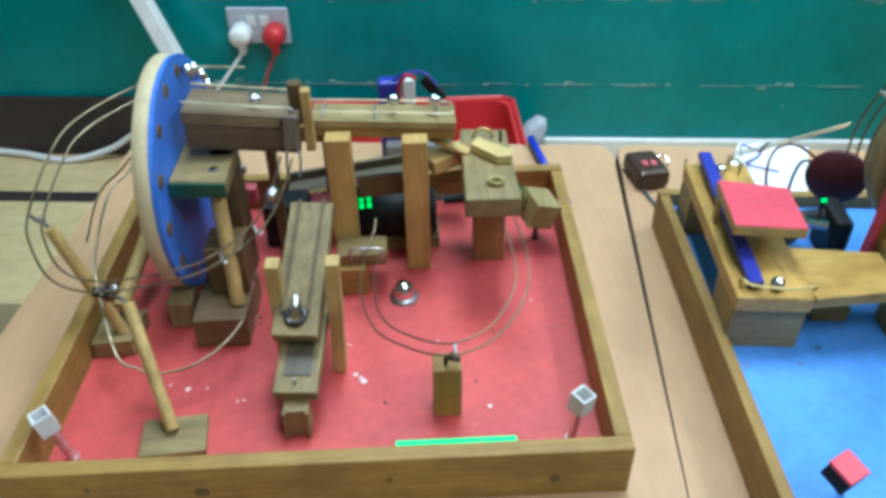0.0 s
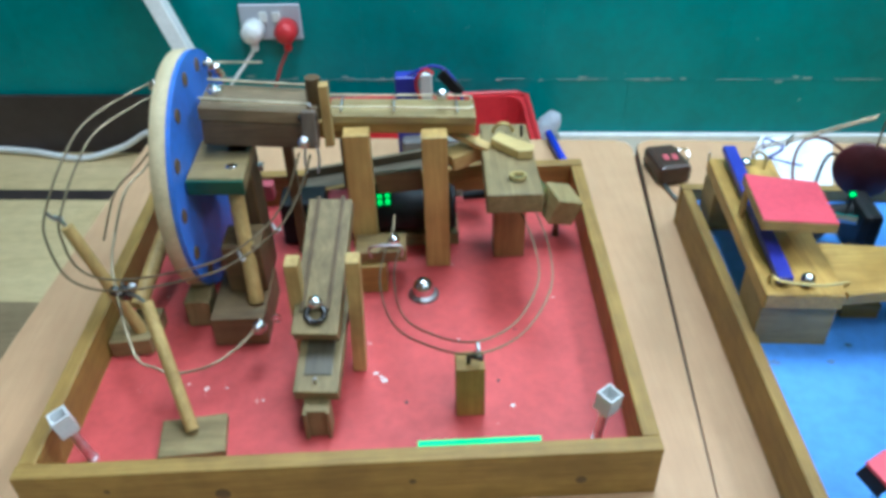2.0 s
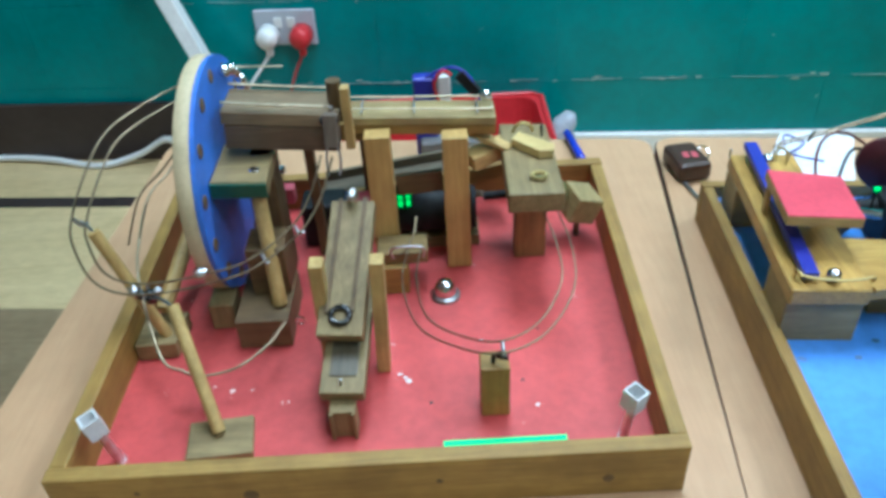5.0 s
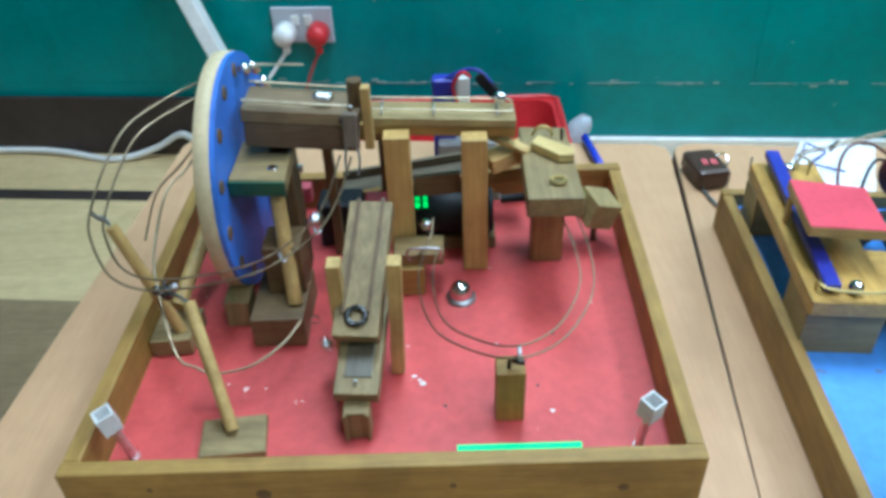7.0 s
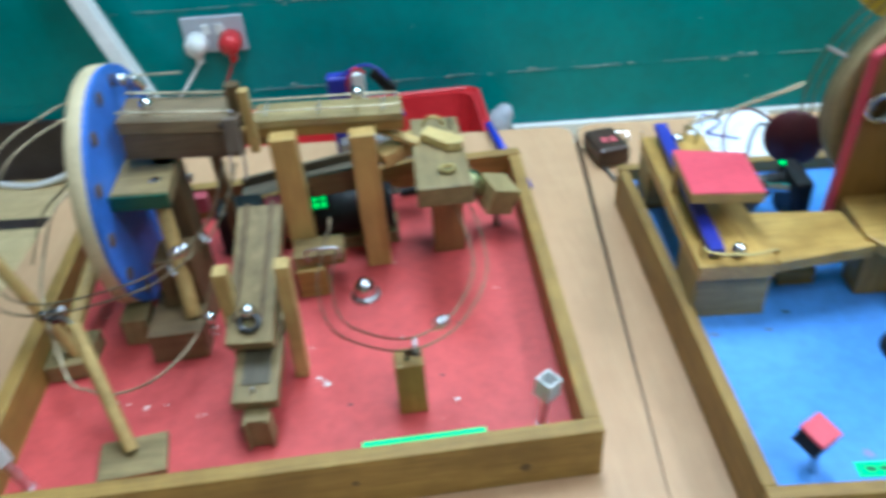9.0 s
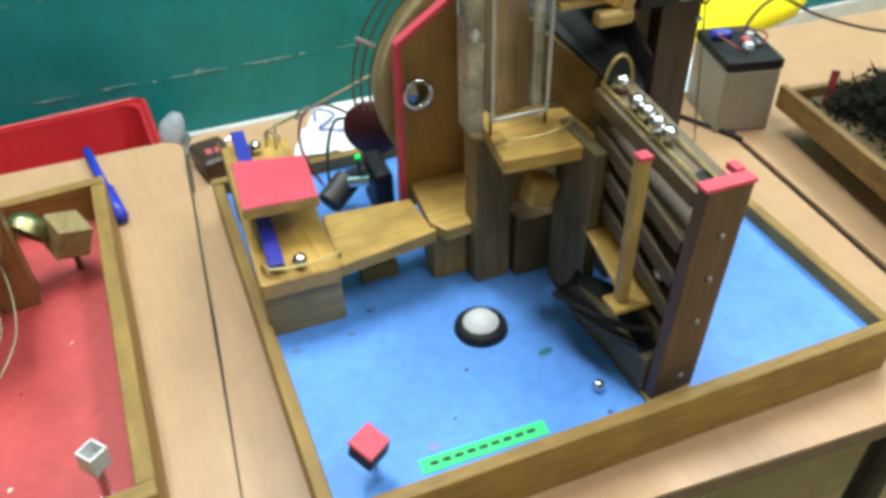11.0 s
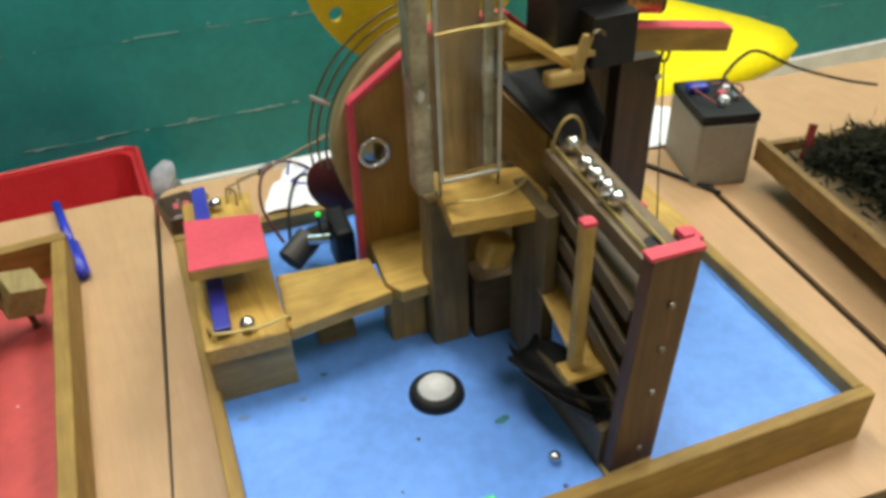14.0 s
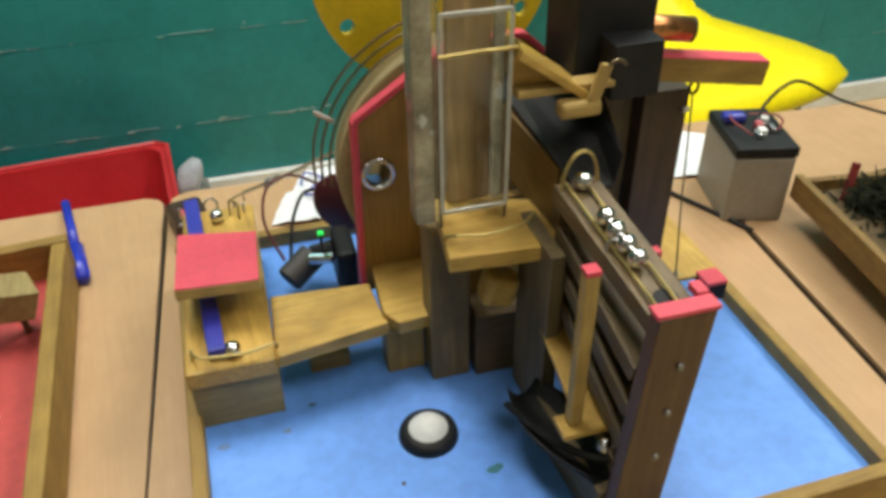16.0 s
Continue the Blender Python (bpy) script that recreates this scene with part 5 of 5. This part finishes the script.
for k in range(7600):
    a = rng.random() * 6.283
    n = rng.randrange(len(CLUMPS))
    cx, cy = CLUMPS[n]
    r = abs(rng.gauss(0, 0.016))
    tall = 0.02 + 0.035 * ((n * 7) % 5) / 4
    base = Vector((max(1.1, cx + math.cos(a) * r), cy + math.sin(a) * r, BZ + 0.009 + rng.random() ** 1.5 * tall))
    d = Vector((rng.gauss(0, 1), rng.gauss(0, 1), rng.gauss(0.4, 0.8))).normalized()
    s = d.orthogonal().normalized() * 0.0019
    v = [bm.verts.new(base - s), bm.verts.new(base + s), bm.verts.new(base + d * (0.008 + rng.random() * 0.013))]
    bm.faces.new(v)
tagged(part("bristles", bm, M["mesh_dark"], board, "dark green bristly foliage"), kind="stuff")
bat.location = Vector((1.12, 0.246, 0))
board.location += Vector((0.022, 0.008, 0))

tub = thing("red_tub", (0.27, 1.2, FLOOR), "red plastic storage tub standing by the wall", "tub")


def frustum(x0, x1, y0, y1, z0, z1, flare, t, rx=0.05):
    """An open tub with sloping sides, rounded corners and a rolled rim."""
    bm = bmesh.new()

    def loop(g, z):
        out = []
        for cx, cy, a0 in ((x1 - rx, y1 - rx, 0), (x0 + rx, y1 - rx, 90), (x0 + rx, y0 + rx, 180), (x1 - rx, y0 + rx, 270)):
            for s in range(6):
                a = radians(a0 + s * 18)
                out.append(bm.verts.new((cx + math.cos(a) * (rx + g), cy + math.sin(a) * (rx + g), z)))
        return out

    loops = [loop(-flare, z0), loop(-0.004, z1 - 0.03), loop(0.014, z1 - 0.026), loop(0.014, z1), loop(-0.006, z1), loop(-0.01, z1 - 0.03), loop(-flare - t, z0 + t)]
    n = len(loops[0])
    for a, b in zip(loops, loops[1:]):
        for k in range(n):
            bm.faces.new((a[k], a[(k + 1) % n], b[(k + 1) % n], b[k]))
    bm.faces.new(loops[0][::-1])
    bm.faces.new(loops[-1])
    return bm


part("tub_body", frustum(-0.009, 0.532, 1.055, 1.405, FLOOR, -0.372, 0.03, 0.004), M["red_plastic"], tub, smooth=False)
part("rim_bead", wire([(-0.014, 1.047, -0.371), (0.517, 1.047, -0.371), (0.541, 1.07, -0.371), (0.541, 1.395, -0.371), (0.517, 1.413, -0.371), (-0.014, 1.413, -0.371), (-0.021, 1.395, -0.371), (-0.021, 1.065, -0.371)], 0.007, closed=True, smooth_line=False), M["red_plastic"], tub, "rolled red rim")
part("handle", box(0.21, 0.32, 1.042, 1.0545, -0.43, -0.402, 0.003), M["red_plastic"], tub)
bm = lathe([(0, 0.052), (0.014, 0.05), (0.025, 0.034), (0.03, 0.012), (0.027, -0.01), (0.02, -0.022), (0, -0.022)], (0.576, 1.28, -0.412), 22)
for v in bm.verts:
    w = v.co * 34
    v.co += Vector((noise.noise(w) + 0.9 * (v.co.z + 0.412) / 0.012 * 0.1 * 3.2, noise.noise(w + Vector((5, 0, 0))), 0.6 * noise.noise(w + Vector((0, 7, 0))))) * 0.011
bag_mat = paint("filmy_plastic", (0.62, 0.64, 0.72), 0.3, 0.2, 60)
bag_mat.node_tree.nodes["Principled BSDF"].inputs["Alpha"].default_value = 0.62
single("clear_bag", bm, bag_mat, (0.58, 1.28, -0.41), "crumpled translucent plastic bag beside the tub", "bag", smooth=True)
single("small_box", box(0.545, 0.615, 1.23, 1.33, FLOOR, -0.4345, 0.004), M["grey_plastic"], (0.58, 1.28, FLOOR), "small grey box under the plastic bag", "box")

pack = thing("battery_pack", (0.3, 0.47, 0), "blue taped battery pack with red and white leads", "battery pack")
part("pack_case", box(0.257, 0.283, 0.455, 0.475, 0.0, 0.117, 0.003), M["blue_tape"], pack, "blue taped pack")
part("connector", box(0.285, 0.299, 0.45, 0.462, 0.09, 0.121, 0.002), M["white"], pack, "white connector")
part("crocodile_clip", beam((0.309, 0.455, 0.122), (0.330, 0.45, 0.098), 0.009, 0.012), M["black"], pack, "black clip")
part("lead", wire([(0.286, 0.449, 0.09), (0.281, 0.448, 0.113), (0.290, 0.447, 0.129), (0.300, 0.449, 0.123)], 0.002), M["red_plastic"], pack)
part("lead", wire([(0.27, 0.46, 0.116), (0.30, 0.458, 0.128), (0.322, 0.452, 0.115), (0.338, 0.445, 0.07)], 0.002), M["blue_tape"], pack)
part("base_box", box(0.262, 0.33, 0.44, 0.49, 0.0005, 0.045, 0.003), M["grey_plastic"], pack)


def chair(at, yaw, label):
    """A moulded chair: one curved shell on black tube legs."""
    t = thing("plastic_chair", at, label, "chair", "yellow chairs")
    m = Matrix.Translation(at) @ Matrix.Rotation(radians(yaw), 4, "Z")

    prof = [(-0.205, 0.425, 0.165), (-0.2, 0.448, 0.195), (-0.15, 0.458, 0.215), (-0.06, 0.455, 0.22), (0.04, 0.45, 0.21), (0.11, 0.455, 0.18), (0.16, 0.475, 0.15), (0.195, 0.52, 0.135), (0.215, 0.58, 0.14), (0.23, 0.66, 0.165), (0.24, 0.74, 0.17), (0.243, 0.79, 0.13)]
    bm = bmesh.new()
    rows = []
    for y, z, hw in prof:
        rows.append([bm.verts.new(m @ Vector((hw * v, y - 0.03 * v * v * (y > 0.12), z + 0.012 * v * v))) for v in np.linspace(-1, 1, 9)])
    for a, b in zip(rows, rows[1:]):
        for k in range(8):
            bm.faces.new((a[k], a[k + 1], b[k + 1], b[k]))
    e = bmesh.ops.extrude_face_region(bm, geom=bm.faces[:])
    bmesh.ops.translate(bm, vec=(0, 0.002, -0.007), verts=[v for v in e["geom"] if isinstance(v, bmesh.types.BMVert)])
    part("shell", bm, M["yellow"], t, "bright yellow moulded seat shell", True)
    for sx in (-1, 1):
        for sy in (-1, 1):
            part("leg", rod(m @ Vector((sx * 0.18, sy * 0.18, 0)), m @ Vector((sx * 0.15, sy * 0.14, 0.44)), 0.011), M["black"], t)
    return t


chair((1.45, 0.79, FLOOR), 6, "yellow moulded plastic chair standing behind the table")

# ---- wire rails of the red machine ----
LOOP = [(0.188, 0.228, 0.156), (0.178, 0.205, 0.133), (0.163, 0.185, 0.116), (0.136, 0.165, 0.103), (0.105, 0.152, 0.096), (0.041, 0.146, 0.09), (0.004, 0.155, 0.096), (-0.010, 0.17, 0.121),
        (-0.011, 0.185, 0.136), (-0.003, 0.22, 0.16), (0.01, 0.255, 0.176), (0.044, 0.3, 0.183), (0.055, 0.33, 0.174), (0.043, 0.33, 0.133), (0.023, 0.3, 0.11), (0.008, 0.27, 0.101),
        (0.008, 0.22, 0.084), (0.02, 0.17, 0.078), (0.047, 0.107, 0.050), (0.067, 0.094, 0.042), (0.086, 0.091, 0.037), (0.115, 0.097, 0.039), (0.139, 0.118, 0.043), (0.152, 0.14, 0.048)]
spiral = thing("wire_loop_track", (0.041, 0.146, 0.09), "twin wire marble track looping round the wheel", "wire track")
mid_loop = Vector((0.075, 0.235, 0.11))
line = [Vector(p) for p in LOOP]
outer, inner = [], []
for k, p in enumerate(line):
    d = (line[min(k + 1, len(line) - 1)] - line[max(k - 1, 0)]).normalized()
    side = d.cross((mid_loop - p).cross(d)).normalized()
    outer.append(p - side * 0.0055)
    inner.append(p + side * 0.0055)
part("rail", wire(outer[:17], 0.001), M["wire"], spiral, "bent brass-coloured wire rail")
part("rail", wire(inner[:17], 0.001), M["wire"], spiral, "bent brass-coloured wire rail")
part("lower_rail", wire(inner[13:], 0.0012), metal("dull_brass_wire", (0.40, 0.33, 0.21), 0.5), spiral, "single lower wire rail")
for k in (2, 3, 5, 8):
    part("cross_tie", wire([outer[k] + Vector((0, 0, -0.002)), line[k] + Vector((0, 0, -0.007)), inner[k] + Vector((0, 0, -0.002))], 0.0016), M["dull_steel"], spiral, "soldered wire cross tie")
part("solder_knot", ball(line[5] + Vector((0.002, 0, -0.008)), 0.0065, 10), M["ring_steel"], spiral, "lumpy soldered joint")
part("solder_knot", ball(line[20] + Vector((0, 0, -0.004)), 0.004, 10), M["dull_steel"], spiral)
part("solder_knot", ball(line[5] + Vector((-0.005, -0.002, -0.004)), 0.0045, 8), M["ring_steel"], spiral)
part("solder_knot", ball(line[5] + Vector((0.008, 0.002, -0.004)), 0.004, 8), M["dull_steel"], spiral)
part("wire_stay", wire([line[20] + Vector((0, 0, -0.003)), line[20] + Vector((0.002, -0.004, -0.012)), line[20] + Vector((0.002, -0.004, -0.0255))], 0.0013), M["ring_steel"], spiral)
part("wire_stay", wire([line[5] + Vector((0, 0, -0.009)), (0.055, 0.135, 0.088), (0.072, 0.115, 0.096)], 0.0015), M["dull_steel"], spiral)
part("wire_stay", wire([line[8] + Vector((0, 0, -0.004)), (-0.004, 0.18, 0.131), (0.004, 0.17, 0.13)], 0.0015), M["dull_steel"], spiral)

ULOOP = [(0.372, 0.205, 0.109), (0.379, 0.165, 0.1), (0.377, 0.125, 0.09), (0.353, 0.085, 0.083), (0.32, 0.068, 0.0805), (0.288, 0.087, 0.071), (0.261, 0.121, 0.063), (0.2505, 0.18, 0.058), (0.256, 0.232, 0.0555)]
urail = thing("wire_u_track", (0.32, 0.07, 0.08), "twin wire marble track in a wide U bend", "wire track")
ul = [Vector(p) for p in ULOOP]
um = Vector((0.315, 0.19, 0.08))
for sgn in (-1, 1):
    part("rail", wire([p + ((um - p) * Vector((1, 1, 0))).normalized() * 0.0062 * sgn for p in ul], 0.0008), M["wire"], urail, "bent wire rail")
part("cross_tie", wire([ul[4] + Vector((0.001, 0.007, -0.001)), ul[4] + Vector((0.001, 0, -0.003)), ul[4] + Vector((0.001, -0.007, -0.001))], 0.0016), M["dull_steel"], urail)
part("cross_tie", wire([ul[0] + Vector((-0.008, 0, 0.001)), ul[0] + Vector((0, 0, -0.002)), ul[0] + Vector((0.008, 0, 0.001))], 0.0016), M["dull_steel"], urail)
part("entry_staple", wire([(0.236, 0.214, 0.055), (0.236, 0.212, 0.068), (0.262, 0.212, 0.068), (0.263, 0.214, 0.055)], 0.0012), M["dull_steel"], urail)
part("bracket", wire([(0.233, 0.219, 0.0525), (0.243, 0.21, 0.062), (0.255, 0.222, 0.074), (0.258, 0.24, 0.082)], 0.0009), M["wire"], urail)

# ---- steel balls ----
BALL = 0.0058


def steel_ball(at, label="polished steel ball bearing on the marble track"):
    return single("steel_ball", ball(at, BALL / SPACE[0].to_scale().x), M["steel"], at, label, "ball", "steel balls", smooth=True)


def along(pts, f):
    """The place at the share f of a broken line's length."""
    p = [Vector(q) for q in pts]
    ln = [(b - a).length for a, b in zip(p, p[1:])]
    want = max(0.0, min(1.0, f)) * sum(ln)
    for a, b, d in zip(p, p[1:], ln):
        if want <= d:
            return a.lerp(b, want / d if d else 0)
        want -= d
    return p[-1]


UP = Vector((0, 0, BALL + 0.001))
SPIN = 360 / 14 / 1.14   # degrees a second: one pocket for each ball


def on_wheel(t, release):
    """Carried up the wheel's far side; leaves the top pocket at the release time."""
    a = radians(max(78 + SPIN * (t - release), -95))
    return WC + Vector((0.009, math.cos(a) * (WR - 0.014), math.sin(a) * (WR - 0.014)))


TOP_RAMP = [(0.106, 0.26, 0.2015), (0.15, 0.258, 0.1973), (0.188, 0.256, 0.1935)]
FEED = [(0.152, 0.14, 0.055), (0.155, 0.17, 0.045), (0.13, 0.235, 0.04), (0.1, 0.28, 0.032)]
TRESTLE = [(0.188, 0.256, 0.1935), (0.2, 0.288, 0.1815), (0.26, 0.29, 0.1772), (0.326, 0.29, 0.1738)]
TOWER_TOP = [(0.326, 0.29, 0.1738), (0.345, 0.27, 0.15), (0.36, 0.25, 0.143), (0.365, 0.215, 0.14), (0.371, 0.2, 0.118)]
RETURN = [(0.326, 0.29, 0.1738), (0.345, 0.335, 0.120), (0.340, 0.352, 0.0815), (0.215, 0.352, 0.063), (0.206, 0.30, 0.125), (0.2085, 0.198, 0.1345)]
RAMP_DOWN = [(0.2085, 0.198, 0.1345), (0.1995, 0.112, 0.0925)]
LOWER = [(0.1995, 0.112, 0.0925), (0.2, 0.09, 0.066), (0.199, 0.072, 0.0615), (0.17, 0.12, 0.045), (0.13, 0.235, 0.04), (0.1, 0.28, 0.032)]
BACK = [(0.256, 0.232, 0.0615), (0.25, 0.262, 0.062), (0.17, 0.25, 0.045), (0.1, 0.28, 0.032)]


def run_along(s, legs):
    """legs: (end time, path, power) one after another from the time -legs[0]; a path of one place is a rest."""
    begin = legs[0]
    for end, path, power in legs[1:]:
        if s < end:
            return along(path, (max(0.0, s - begin) / (end - begin)) ** power)
        begin = end
    return along(legs[-1][1], 1)


LOOP_UP = [Vector(p) + UP * 0.8 for p in LOOP]
U_UP = [Vector(p) + UP * 0.7 for p in ULOOP]
LOOP_LEGS = (-1.3, (-0.9, TOP_RAMP, 1), (-0.65, [TOP_RAMP[-1], LOOP_UP[0]], 1), (0.0, LOOP_UP[:6], 1.3), (1.55, LOOP_UP[5:], 1), (2.0, FEED, 1))
RAMP_LEGS = (-1.8, (-1.4, TOP_RAMP, 1), (-0.42, TRESTLE, 1), (0.0, RETURN, 1), (0.24, RAMP_DOWN, 1.4), (0.62, [RAMP_DOWN[1], RAMP_DOWN[1]], 1), (1.1, LOWER, 1))
BEND_LEGS = (-1.9, (-1.5, TOP_RAMP, 1), (-0.4, TRESTLE, 1), (0.0, TOWER_TOP, 1), (1.02, U_UP, 1), (1.55, [U_UP[-1], U_UP[-1]], 1), (1.9, BACK, 1))
LOOP_TIMES = (-1.75, -0.7, 0.47, 1.45, 2.68, 3.88, 5.12, 6.38, 7.38, 8.3, 9.3, 10.4, 11.5, 12.6, 13.7, 14.8, 15.9)
RAMP_TIMES = (-0.6, 0.48, 1.52, 2.55, 3.75, 5.0, 6.2, 7.45, 8.47, 9.6, 10.7, 11.8, 12.9, 14.0, 15.1, 16.2)
BEND_TIMES = (0.72, 5.4, 8.6, 12.4, 15.4)


def ball_place(t, times, legs):
    """Rides the wheel up, then runs its legs at each of its times."""
    for when in times:
        if t < when + legs[-1][0]:
            s = t - when
            return run_along(s, legs) if s >= legs[0] else on_wheel(t, when + legs[0])
    return on_wheel(t, times[-1] + 16)


SPACE[0] = BLUE
steel_ball((0.579, 0.1335, 0.0762), "polished steel ball resting against the brass rail")
steel_ball((0.592, 0.314, 0.0762), "polished steel ball resting on the platform end")
rest = [RA.lerp(RB, f) - rs * 0.003 for f in (0.29, 0.395, 0.50, 0.605)]
queue_balls = [steel_ball(p, "polished steel ball waiting in the queue") for p in rest]
head_ball = steel_ball(RA.lerp(RB, 0.1), "polished steel ball under the wire hoop")
SPACE[0] = Matrix()
loop_balls = [steel_ball((0.1, 0.26, 0.2)) for _ in range(7)]
ramp_balls = [steel_ball((0.1, 0.26, 0.2), "polished steel ball rolling down the grooved ramp") for _ in range(6)]
bend_balls = [steel_ball((0.1, 0.26, 0.2), "polished steel ball rolling through the U bend") for _ in range(3)]
SPACE[0] = BLUE
drop_ball = steel_ball((0.77, 0.0, 0.06), "polished steel ball running down the tower")
single("steel_ball", ball((0.746, -0.034, F0 + 0.0047), 0.0046), M["steel"], (0.744, -0.021, F0), "small steel ball lying on the blue base", "ball", "steel balls", smooth=True)
SPACE[0] = Matrix()


def motions():
    steps = [k / 10 for k in range(161)]
    walk(wheel, [(t, Matrix.Translation(WC) @ Matrix.Rotation(radians(SPIN * t), 4, "X")) for t in [k / 2 for k in range(33)]])
    for obs, times, legs in ((loop_balls, LOOP_TIMES, LOOP_LEGS), (ramp_balls, RAMP_TIMES, RAMP_LEGS), (bend_balls, BEND_TIMES, BEND_LEGS)):
        for k, ob in enumerate(obs):
            walk(ob, [(t, Matrix.Translation(ball_place(t, times[k::len(obs)], legs))) for t in steps])
    # the queue creeps down the track at the end
    for k, (ob, p) in enumerate(zip(queue_balls, rest)):
        lift = Vector((0, 0, 0.0128))
        q = p + (RB - RA) * 0.1
        p, q = BLUE @ (p + lift), BLUE @ (q + lift)
        walk(ob, [(0, Matrix.Translation(p)), (15.1, Matrix.Translation(p)), (15.9, Matrix.Translation(q)), (16.0, Matrix.Translation(q))])
    p = BLUE @ (RA.lerp(RB, 0.1) + Vector((0, 0, 0.0128)))
    walk(head_ball, [(0, Matrix.Translation(p)), (16, Matrix.Translation(p))])
    run = [(0, (0.796, 0.04, 0.165)), (9, (0.796, 0.04, 0.165)), (9.6, (0.79, -0.04, 0.15)), (10.2, (0.796, 0.045, 0.125)), (11.2, (0.79, -0.035, 0.093)), (12.3, (0.776, -0.02, 0.066)), (12.5, (0.774, -0.012, 0.062)),
           (14.0, (0.774, -0.012, 0.062)), (15.0, (0.776, -0.02, 0.064)), (16, (0.783, -0.034, 0.067))]
    walk(drop_ball, [(t, Matrix.Translation(BLUE @ Vector(q))) for t, q in run])
    base = Matrix.Translation(lever.location)
    walk(lever, [(0, base), (15.3, base), (15.8, base @ Matrix.Rotation(radians(4), 4, "Z")), (16.0, base @ Matrix.Rotation(radians(4.5), 4, "Z"))])


motions()
